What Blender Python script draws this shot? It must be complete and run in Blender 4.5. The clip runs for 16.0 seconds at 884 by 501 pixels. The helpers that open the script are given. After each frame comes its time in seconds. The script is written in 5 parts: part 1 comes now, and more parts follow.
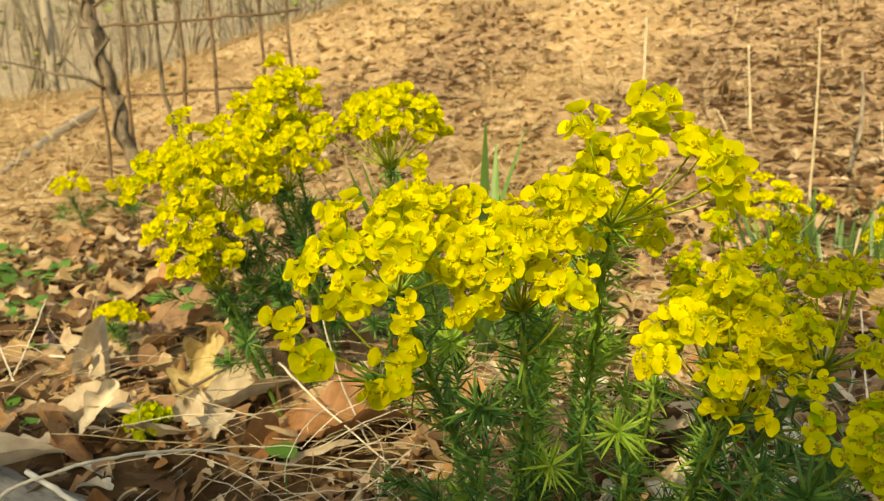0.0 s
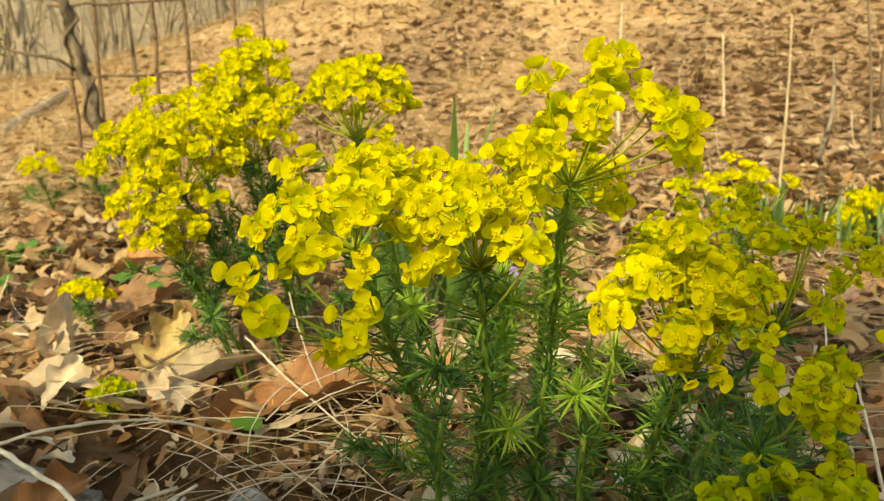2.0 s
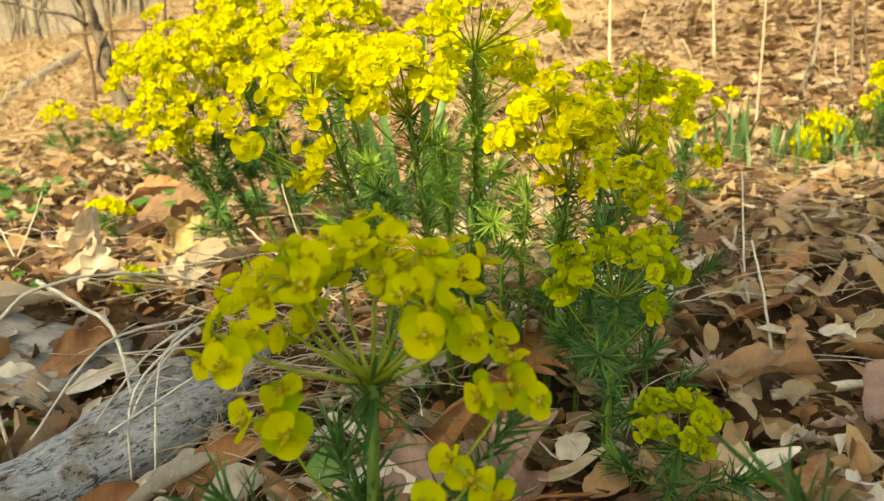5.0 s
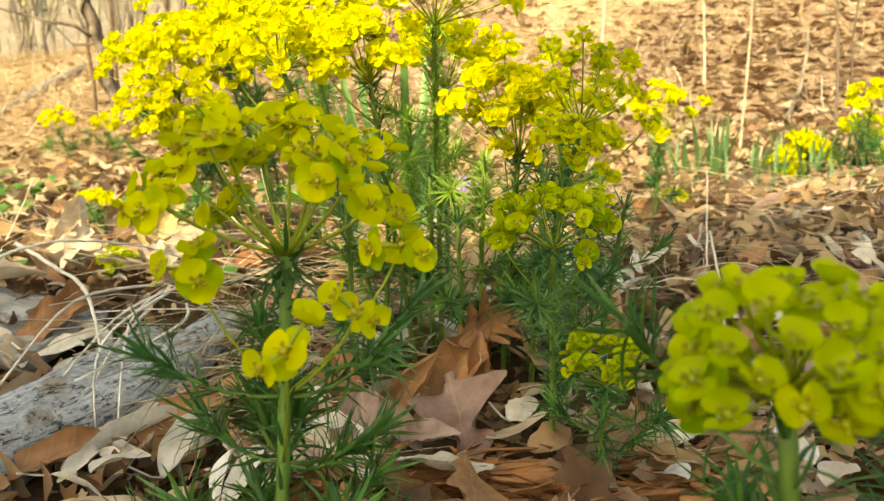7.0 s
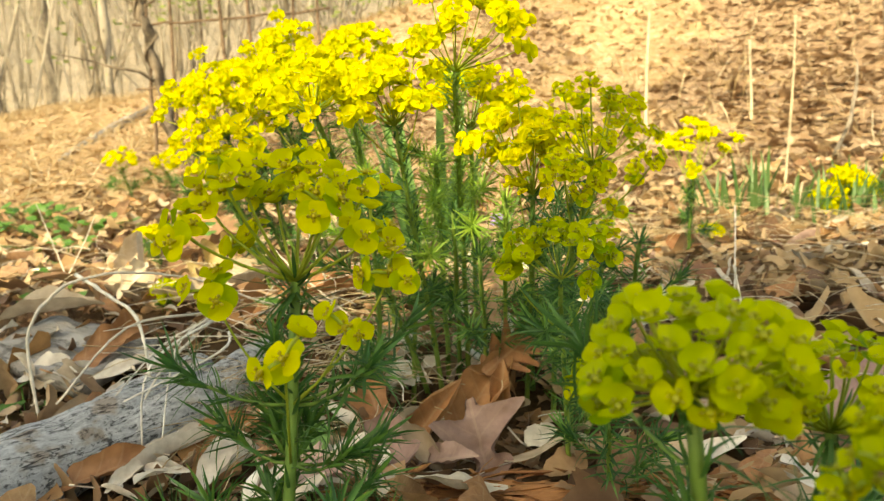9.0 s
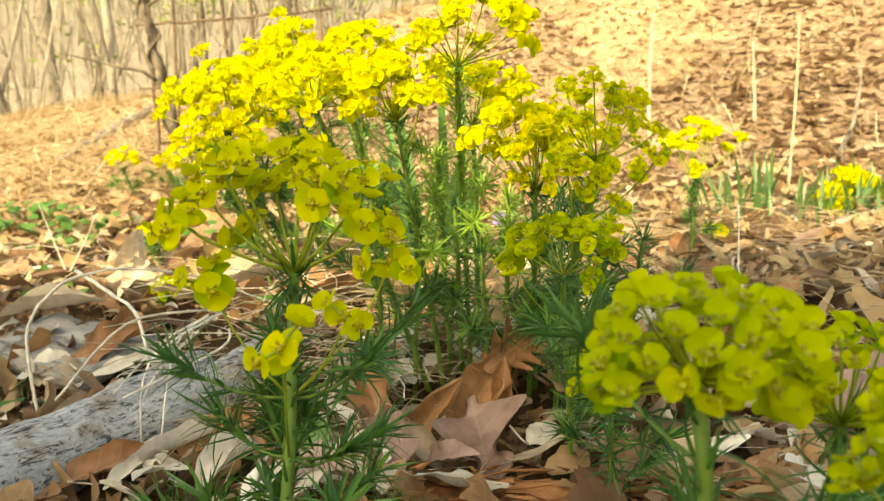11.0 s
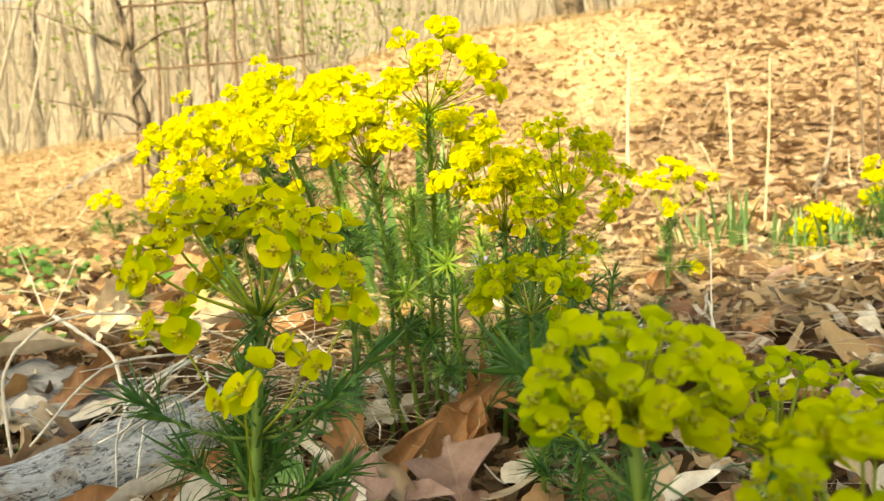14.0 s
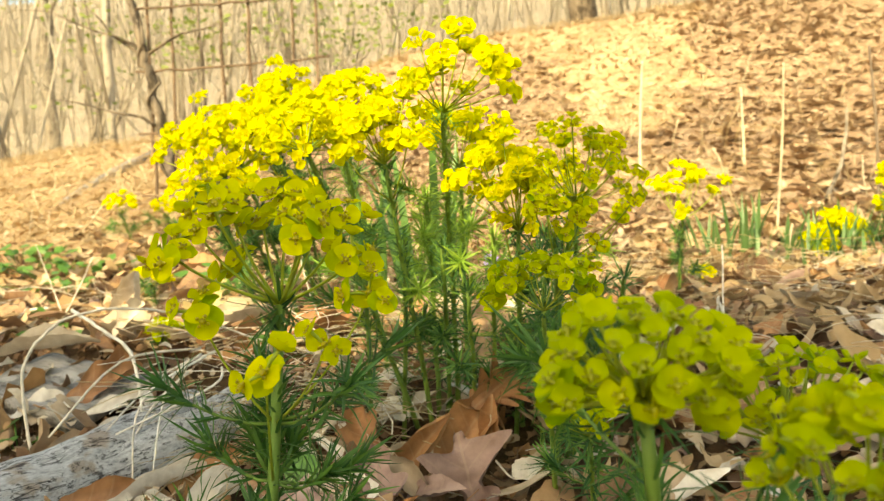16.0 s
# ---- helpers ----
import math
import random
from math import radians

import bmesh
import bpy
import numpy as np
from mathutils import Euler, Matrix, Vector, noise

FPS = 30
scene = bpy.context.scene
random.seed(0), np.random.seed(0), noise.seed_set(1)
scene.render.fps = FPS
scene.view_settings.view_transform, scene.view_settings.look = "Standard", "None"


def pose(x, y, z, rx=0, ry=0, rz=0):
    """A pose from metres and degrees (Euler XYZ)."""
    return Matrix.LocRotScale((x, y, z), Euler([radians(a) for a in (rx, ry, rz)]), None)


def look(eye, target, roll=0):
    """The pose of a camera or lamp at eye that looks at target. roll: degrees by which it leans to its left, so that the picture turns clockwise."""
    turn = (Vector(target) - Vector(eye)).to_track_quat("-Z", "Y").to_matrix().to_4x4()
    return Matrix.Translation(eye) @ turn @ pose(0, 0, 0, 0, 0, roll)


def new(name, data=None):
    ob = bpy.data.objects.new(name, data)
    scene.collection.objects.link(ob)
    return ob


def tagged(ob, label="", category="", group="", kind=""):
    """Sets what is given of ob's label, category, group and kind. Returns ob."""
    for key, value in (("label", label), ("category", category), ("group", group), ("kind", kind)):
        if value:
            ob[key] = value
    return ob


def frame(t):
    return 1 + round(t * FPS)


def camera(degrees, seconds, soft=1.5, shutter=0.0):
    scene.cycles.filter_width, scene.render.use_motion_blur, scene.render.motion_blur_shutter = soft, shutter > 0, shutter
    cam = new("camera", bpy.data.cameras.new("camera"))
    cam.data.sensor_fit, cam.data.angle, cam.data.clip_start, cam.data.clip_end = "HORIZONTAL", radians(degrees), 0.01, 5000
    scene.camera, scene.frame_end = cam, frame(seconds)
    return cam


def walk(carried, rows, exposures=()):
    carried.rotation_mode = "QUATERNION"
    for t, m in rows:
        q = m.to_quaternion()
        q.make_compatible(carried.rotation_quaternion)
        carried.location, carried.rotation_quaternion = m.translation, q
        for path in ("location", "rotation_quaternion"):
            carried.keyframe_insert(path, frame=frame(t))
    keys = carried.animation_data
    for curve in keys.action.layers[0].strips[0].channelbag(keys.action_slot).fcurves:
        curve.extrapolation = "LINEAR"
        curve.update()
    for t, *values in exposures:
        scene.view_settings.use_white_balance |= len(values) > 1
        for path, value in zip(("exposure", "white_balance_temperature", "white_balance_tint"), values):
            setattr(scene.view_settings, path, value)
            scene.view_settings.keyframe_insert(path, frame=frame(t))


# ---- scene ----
cam = camera(60.4, 16.0, 1.15)
PATH = [
    (0, (-0.0044, 0.0002, 0.2433), (-0.0214, 1.9877, 0.0206), -3.12),
    (0.5, (-0.002, 0.0012, 0.2428), (0.011, 1.9885, 0.0181), -3.16),
    (1, (-0.0022, 0.0014, 0.2356), (0.0177, 1.9861, -0.0102), -2.76),
    (1.5, (0.0, 0.0, 0.235), (0.0346, 1.9848, -0.0087), -2.70),
    (2, (0.0014, 0.0003, 0.2329), (0.041, 1.9838, -0.0197), -2.64),
    (2.5, (-0.0014, -0.0067, 0.2322), (0.0334, 1.9783, -0.0102), -1.90),
    (3, (0.002, -0.0158, 0.2258), (0.0513, 1.9642, -0.0521), -1.78),
    (3.5, (0.0085, -0.0311, 0.2201), (0.046, 1.946, -0.0796), -2.97),
    (4, (0.0108, -0.0506, 0.2133), (0.0352, 1.924, -0.1034), -3.14),
    (4.5, (0.0235, -0.0699, 0.2088), (0.0356, 1.8999, -0.1375), -5.39),
    (4.7, (0.0263, -0.0788, 0.2028), (0.0283, 1.8898, -0.1507), -4.70),
    (6.8, (0.0432, -0.1061, 0.1717), (0.0355, 1.8738, -0.111), -2.36),
    (7, (0.0467, -0.1096, 0.1666), (0.0504, 1.8716, -0.1069), -2.26),
    (7.5, (0.0501, -0.1111, 0.1616), (0.0263, 1.8784, -0.0413), -2.65),
    (8, (0.058, -0.1207, 0.1672), (0.0434, 1.8656, -0.0666), -3.29),
    (8.5, (0.0646, -0.1229, 0.1641), (0.031, 1.8707, 0.0074), -1.33),
    (9, (0.0622, -0.1315, 0.1667), (-0.0668, 1.8568, -0.0072), -2.58),
    (9.5, (0.0599, -0.1316, 0.1644), (-0.0563, 1.8576, -0.0079), -2.24),
    (9.7, (0.0608, -0.1254, 0.1632), (-0.061, 1.8633, -0.0103), -2.82),
    (11.8, (0.0622, -0.1313, 0.1641), (-0.0786, 1.8577, 0.0089), -2.16),
    (12, (0.0619, -0.1319, 0.1638), (-0.0803, 1.8575, 0.0151), -2.17),
    (12.5, (0.0613, -0.136, 0.1629), (-0.0874, 1.8537, 0.0246), -1.97),
    (13, (0.0642, -0.1345, 0.1619), (-0.0726, 1.8575, 0.0476), -2.34),
    (13.5, (0.0671, -0.1368, 0.1625), (-0.0502, 1.8573, 0.0626), -2.86),
    (14, (0.0694, -0.1362, 0.1647), (-0.0249, 1.8605, 0.0981), -3.00),
    (14.5, (0.0697, -0.1386, 0.163), (-0.0498, 1.857, 0.1042), -2.81),
    (15, (0.0692, -0.1379, 0.1613), (-0.0484, 1.8577, 0.101), -2.60),
    (15.5, (0.0684, -0.1391, 0.1613), (-0.0571, 1.8562, 0.1061), -2.75),
    (16, (0.068, -0.1407, 0.1618), (-0.054, 1.8548, 0.1066), -2.50),
]
cam.data.dof.use_dof = True
cam.data.dof.focus_distance = 0.245
cam.data.dof.aperture_fstop = 31.0
walk(cam, [(t, look(eye, target, roll)) for t, eye, target, roll in PATH],
     [(0, 0.84, 10900, -5), (3.2, 0.92, 10800, -5), (4.7, 1.20, 10300, -5), (7, 1.58, 9800, -4), (9, 1.51, 9900, -4), (12, 1.74, 10300, -4), (16, 1.67, 10300, -4)])

# ---- light ----
SUN_EL, SUN_AZ = radians(36), math.atan2(0.35, 0.94)   # the light travels towards +y and a little +x
world = bpy.data.worlds.new("world")
scene.world = world
world.use_nodes = True
wn = world.node_tree
sky = wn.nodes.new("ShaderNodeTexSky")
sky.sky_type = "NISHITA"
sky.sun_disc = False
sky.sun_elevation = SUN_EL
sky.sun_rotation = math.pi + SUN_AZ
sky.dust_density = 2.0
wn.links.new(sky.outputs[0], wn.nodes["Background"].inputs[0])
wn.nodes["Background"].inputs[1].default_value = 0.15

sun = new("sun", bpy.data.lights.new("sun", "SUN"))
sun.data.energy = 2.85
sun.data.angle = radians(0.6)
sun.data.color = (1.0, 0.90, 0.74)
sun.matrix_world = look((0, 0, 0), (0.35 * math.cos(SUN_EL), 0.94 * math.cos(SUN_EL), -math.sin(SUN_EL)))


# ---- materials ----
def nodes(name):
    m = bpy.data.materials.new(name)
    m.use_nodes = True
    nt = m.node_tree
    return m, nt, nt.nodes["Principled BSDF"]


def add(nt, kind, **kw):
    n = nt.nodes.new("ShaderNode" + kind)
    for k, v in kw.items():
        n.inputs[k].default_value = v
    return n


def ramp_node(nt, fac, stops):
    r = nt.nodes.new("ShaderNodeValToRGB")
    el = r.color_ramp.elements
    while len(el) < len(stops):
        el.new(0.5)
    for e, (p, c) in zip(el, stops):
        e.position, e.color = p, (*c, 1)
    nt.links.new(fac, r.inputs[0])
    return r.outputs[0]


def grain(nt, scale, detail=4.0, rough=0.6, stretch=None):
    co = nt.nodes.new("ShaderNodeTexCoord")
    src = co.outputs["Object"]
    if stretch:
        mp = nt.nodes.new("ShaderNodeMapping")
        mp.inputs["Scale"].default_value = stretch
        nt.links.new(src, mp.inputs[0])
        src = mp.outputs[0]
    n = add(nt, "TexNoise", Scale=scale, Detail=detail, Roughness=rough)
    nt.links.new(src, n.inputs["Vector"])
    return n.outputs[0]


def mixed(nt, fac, a, b, kind="MIX"):
    mx = nt.nodes.new("ShaderNodeMix")
    mx.data_type, mx.blend_type = "RGBA", kind
    for value, slot in ((fac, 0), (a, 6), (b, 7)):
        if isinstance(value, (int, float)):
            mx.inputs[slot].default_value = value
        elif isinstance(value, tuple):
            mx.inputs[slot].default_value = (*value, 1)
        else:
            nt.links.new(value, mx.inputs[slot])
    return mx.outputs[2]


def bump(nt, bsdf, height, strength=0.5, distance=0.002):
    b = add(nt, "Bump", Strength=strength, Distance=distance)
    nt.links.new(height, b.inputs["Height"])
    nt.links.new(b.outputs[0], bsdf.inputs["Normal"])


def see_through(nt, bsdf, colour, share):
    """Thin living or dry tissue: part of the light passes through."""
    tr = nt.nodes.new("ShaderNodeBsdfTranslucent")
    ms = nt.nodes.new("ShaderNodeMixShader")
    ms.inputs[0].default_value = share
    out = nt.nodes["Material Output"]
    nt.links.new(colour, tr.inputs[0])
    nt.links.new(bsdf.outputs[0], ms.inputs[1])
    nt.links.new(tr.outputs[0], ms.inputs[2])
    nt.links.new(ms.outputs[0], out.inputs[0])


def random_of(nt, island=False):
    if island:
        return nt.nodes.new("ShaderNodeNewGeometry").outputs["Random Per Island"]
    return nt.nodes.new("ShaderNodeObjectInfo").outputs["Random"]


def tissue(name, stops, island, fine, share=0.35, rough=0.5, vein=0.35, spec=0.4, dark=(0.5, 0.5, 0.5), ribs=0.0):
    """Petal, leaf and litter material: colour by piece, mottled at two scales."""
    m, nt, b = nodes(name)
    base = ramp_node(nt, random_of(nt, island), stops)
    g1, g2 = grain(nt, fine, 5), grain(nt, fine * 0.22, 3)
    f1 = ramp_node(nt, g1, [(0.35, dark), (0.62, (1, 1, 1))])
    f2 = ramp_node(nt, g2, [(0.3, tuple(0.4 + 0.6 * d for d in dark)), (0.6, (1, 1, 1))])
    col = mixed(nt, vein, base, f1, "MULTIPLY")
    col = mixed(nt, 0.6, col, f2, "MULTIPLY")
    if ribs:        # midrib and slanting side veins, in the leaf's own axes
        co = nt.nodes.new("ShaderNodeTexCoord")
        sp = nt.nodes.new("ShaderNodeSeparateXYZ")
        nt.links.new(co.outputs["Object"], sp.inputs[0])
        def calc(op, a, c=None):
            n = nt.nodes.new("ShaderNodeMath")
            n.operation = op
            for k, v in enumerate((a, c)):
                if isinstance(v, (int, float)):
                    n.inputs[k].default_value = v
                elif v is not None:
                    nt.links.new(v, n.inputs[k])
            return n.outputs[0]
        ay = calc("ABSOLUTE", sp.outputs[1])
        mid = calc("LESS_THAN", ay, 0.0007)
        wave = calc("SINE", calc("MULTIPLY", calc("SUBTRACT", sp.outputs[0], calc("MULTIPLY", ay, 0.8)), 620.0))
        lines = calc("MAXIMUM", mid, calc("MULTIPLY", calc("GREATER_THAN", wave, 0.93), 0.6))
        col = mixed(nt, calc("MULTIPLY", lines, ribs), col, (0.62, 0.48, 0.32))
    nt.links.new(col, b.inputs["Base Color"])
    b.inputs["Roughness"].default_value = rough
    b.inputs["Specular IOR Level"].default_value = spec
    bump(nt, b, g1, 0.35, 0.0006)
    if share:
        see_through(nt, b, col, share)
    return m


BRACT = tissue("bract_yellow", [(0.0, (0.74, 0.70, 0.005)), (0.55, (0.84, 0.77, 0.006)), (1.0, (0.88, 0.78, 0.006))], False, 260, 0.55, 0.6, 0.25, 0.12, (0.75, 0.78, 0.5))
BRACT_YOUNG = tissue("bract_lime", [(0.0, (0.38, 0.455, 0.008)), (1.0, (0.52, 0.55, 0.008))], False, 260, 0.46, 0.5, 0.25, 0.18, (0.75, 0.8, 0.5))
# Darker, greener copy of the yellow bract: shade put into the colour.
BRACT_SHADED = tissue("bract_shaded_yellow", [(0.0, (0.56, 0.58, 0.008)), (1.0, (0.74, 0.70, 0.008))], False, 260, 0.5, 0.6, 0.25, 0.12, (0.75, 0.78, 0.5))
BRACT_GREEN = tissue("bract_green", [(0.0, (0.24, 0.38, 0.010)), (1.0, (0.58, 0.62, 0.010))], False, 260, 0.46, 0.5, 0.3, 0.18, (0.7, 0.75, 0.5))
BRACT_UNDER = tissue("bract_underside", [(0.0, (0.52, 0.58, 0.010)), (1.0, (0.76, 0.72, 0.008))], False, 260, 0.55, 0.6, 0.25, 0.12, (0.7, 0.75, 0.5))
GLAND_GOLD = tissue("gland_golden", [(0.0, (0.60, 0.52, 0.008)), (1.0, (0.74, 0.64, 0.008))], True, 500, 0.2, 0.4)
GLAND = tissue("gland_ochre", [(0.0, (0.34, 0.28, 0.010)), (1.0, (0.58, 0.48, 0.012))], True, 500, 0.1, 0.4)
GLAND_YOUNG = tissue("gland_lime", [(0.0, (0.26, 0.28, 0.010)), (1.0, (0.40, 0.39, 0.012))], False, 500, 0.1, 0.4)
STEM = tissue("stem_green", [(0.0, (0.15, 0.27, 0.055)), (1.0, (0.25, 0.38, 0.07))], False, 140, 0.2, 0.5, 0.5)
RAY = tissue("ray_green", [(0.0, (0.36, 0.46, 0.05)), (1.0, (0.52, 0.56, 0.06))], False, 200, 0.3, 0.5)
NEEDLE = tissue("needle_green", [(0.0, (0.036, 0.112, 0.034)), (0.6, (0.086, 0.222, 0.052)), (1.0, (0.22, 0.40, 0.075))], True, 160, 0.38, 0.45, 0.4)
# Paler copy of the needle green: sunlight on the stem tops put into colour.
NEEDLE_LIT = tissue("needle_lit_green", [(0.0, (0.20, 0.38, 0.055)), (0.6, (0.33, 0.53, 0.08)), (1.0, (0.46, 0.63, 0.11))], True, 160, 0.38, 0.45, 0.4)
NEEDLE_ONE = tissue("needle_leaf_green", [(0.0, (0.040, 0.125, 0.032)), (0.6, (0.075, 0.195, 0.045)), (1.0, (0.14, 0.29, 0.05))], True, 160, 0.3, 0.45, 0.4)
BLADE = tissue("blade_green", [(0.0, (0.10, 0.22, 0.07)), (0.6, (0.16, 0.31, 0.08)), (1.0, (0.27, 0.44, 0.07))], True, 60, 0.3, 0.4, 0.4)
BLADE_BLUE = tissue("blade_grey_green", [(0.0, (0.075, 0.15, 0.055)), (0.6, (0.12, 0.225, 0.075)), (1.0, (0.20, 0.32, 0.09))], True, 60, 0.3, 0.4, 0.4)
WEED = tissue("weed_green", [(0.0, (0.06, 0.17, 0.03)), (1.0, (0.13, 0.28, 0.05))], True, 120, 0.3, 0.45, 0.4)
LITTER_STOPS = [(0.0, (0.11, 0.058, 0.032)), (0.25, (0.25, 0.14, 0.08)), (0.5, (0.41, 0.255, 0.155)), (0.65, (0.42, 0.22, 0.09)), (0.85, (0.55, 0.40, 0.265)), (1.0, (0.68, 0.56, 0.43))]
BANK_STOPS = [(0.0, (0.32, 0.20, 0.103)), (0.14, (0.40, 0.26, 0.138)), (0.4, (0.455, 0.312, 0.172)), (0.7, (0.50, 0.355, 0.207)), (0.92, (0.54, 0.405, 0.26)), (1.0, (0.61, 0.495, 0.375))]
LITTER = tissue("dry_leaf_litter", LITTER_STOPS, True, 70, 0.18, 0.65, 0.6, 0.3, (0.42, 0.38, 0.34))
BANK_BROWN = tissue("brown_bank_litter", [(0.0, (0.23, 0.142, 0.084)), (0.3, (0.34, 0.222, 0.135)), (0.6, (0.43, 0.30, 0.19)), (0.85, (0.52, 0.385, 0.26)), (1.0, (0.63, 0.51, 0.385))], True, 70, 0.2, 0.7, 0.5, 0.2, (0.55, 0.5, 0.45))
SPRING = tissue("spring_leaf", [(0.0, (0.14, 0.20, 0.05)), (1.0, (0.30, 0.36, 0.09))], True, 40, 0.4, 0.5)
BANK_LITTER = tissue("bleached_bank_litter", BANK_STOPS, True, 70, 0.2, 0.7, 0.5, 0.2, (0.55, 0.5, 0.45))
DEAD = tissue("dry_leaf", LITTER_STOPS, False, 90, 0.18, 0.6, 0.6, 0.3, (0.45, 0.4, 0.36), ribs=0.14)
PALE = tissue("bleached_leaf", [(0.0, (0.46, 0.36, 0.26)), (1.0, (0.70, 0.62, 0.52))], False, 90, 0.15, 0.6, 0.5, 0.3, (0.55, 0.5, 0.45), ribs=0.07)
SCRAP = tissue("papery_leaf", [(0.0, (0.62, 0.56, 0.49)), (1.0, (0.84, 0.79, 0.72))], False, 160, 0.2, 0.6, 0.5, 0.3, (0.6, 0.55, 0.5))
MAUVE = tissue("mauve_leaf", [(0.0, (0.32, 0.205, 0.175)), (1.0, (0.46, 0.32, 0.28))], False, 110, 0.15, 0.55, 0.6, 0.35, (0.5, 0.45, 0.42), ribs=0.10)
OCHRE = tissue("ochre_leaf", [(0.0, (0.50, 0.37, 0.17)), (1.0, (0.60, 0.47, 0.24))], False, 110, 0.2, 0.55, 0.6, 0.35, (0.45, 0.4, 0.34), ribs=0.10)
RUST = tissue("russet_leaf", [(0.0, (0.28, 0.13, 0.062)), (0.5, (0.43, 0.215, 0.102)), (1.0, (0.57, 0.315, 0.155))], False, 90, 0.2, 0.55, 0.6, 0.35, (0.45, 0.4, 0.36), ribs=0.12)
STRAW = tissue("straw", [(0.0, (0.42, 0.30, 0.16)), (0.5, (0.58, 0.45, 0.27)), (1.0, (0.70, 0.60, 0.44))], True, 200, 0.1, 0.6, 0.4)
BRUSH = tissue("pale_brush", [(0.0, (0.26, 0.225, 0.18)), (0.5, (0.40, 0.35, 0.285)), (1.0, (0.54, 0.48, 0.41))], True, 12, 0.0, 0.9, 0.5)
BANK_STRAW = tissue("golden_straw", [(0.0, (0.36, 0.24, 0.12)), (0.5, (0.46, 0.325, 0.18)), (1.0, (0.56, 0.43, 0.275))], True, 90, 0.1, 0.7, 0.4)
PALE_STEMS = tissue("bleached_stems", [(0.0, (0.58, 0.50, 0.41)), (1.0, (0.82, 0.76, 0.68))], True, 180, 0.0, 0.7, 0.5)
TWIG_PALE = tissue("bleached_twig", [(0.0, (0.60, 0.53, 0.45)), (1.0, (0.82, 0.77, 0.70))], False, 180, 0.0, 0.7, 0.6)
TWIG_DARK = tissue("dark_twig", [(0.0, (0.10, 0.07, 0.05)), (1.0, (0.20, 0.15, 0.11))], False, 120, 0.0, 0.8, 0.6)
STALK = tissue("dry_stalk", [(0.0, (0.54, 0.44, 0.31)), (1.0, (0.68, 0.59, 0.45))], False, 60, 0.0, 0.6, 0.5)
VIOLET = tissue("violet_petal", [(0.0, (0.30, 0.22, 0.62)), (1.0, (0.40, 0.30, 0.72))], False, 200, 0.3, 0.5)
PLASTER = tissue("plain_render", [(0.0, (0.42, 0.36, 0.28)), (1.0, (0.46, 0.40, 0.31))], False, 3, 0.0, 0.9)


def earth():
    m, nt, b = nodes("earth_and_crumbled_leaves")
    g1, g2, g3 = grain(nt, 38, 8, 0.7), grain(nt, 9, 5, 0.65), grain(nt, 0.9, 4)
    # Dark soil, deepened to stand in for shade in the gaps between leaves.
    c1 = ramp_node(nt, g1, [(0.34, (0.022, 0.013, 0.008)), (0.5, (0.075, 0.042, 0.023)), (0.66, (0.22, 0.14, 0.08))])
    c2 = ramp_node(nt, g2, [(0.35, (0.45, 0.42, 0.38)), (0.65, (1, 1, 1))])
    c3 = ramp_node(nt, g3, [(0.38, (0.12, 0.07, 0.035)), (0.62, (0.24, 0.155, 0.08))])
    col = mixed(nt, 0.75, c1, c2, "MULTIPLY")
    col = mixed(nt, 0.45, col, c3)
    nt.links.new(col, b.inputs["Base Color"])
    b.inputs["Roughness"].default_value = 0.95
    b.inputs["Specular IOR Level"].default_value = 0.1
    bump(nt, b, g1, 0.9, 0.01)
    return m


def wood(name, lo, hi, scale, stretch, crack=0.0, rough=0.85, relief=0.004, fleck=0.35):
    m, nt, b = nodes(name)
    g1 = grain(nt, scale, 8, 0.72, stretch)
    g2 = grain(nt, scale * fleck, 6, 0.7)
    g3 = grain(nt, scale * 1.7, 3, 0.6, stretch)
    c = ramp_node(nt, g1, [(0.34, lo), (0.60, hi)])
    spots = ramp_node(nt, g2, [(0.41, (0.16, 0.15, 0.14)), (0.46, (1, 1, 1))])
    lines = ramp_node(nt, g3, [(0.36, (0.25, 0.22, 0.20)), (0.44, (1, 1, 1))])
    col = mixed(nt, 0.6 + crack, c, spots, "MULTIPLY")
    col = mixed(nt, 0.6, col, lines, "MULTIPLY")
    nt.links.new(col, b.inputs["Base Color"])
    b.inputs["Roughness"].default_value = rough
    b.inputs["Specular IOR Level"].default_value = 0.2
    bump(nt, b, g1, 0.9, relief)
    return m


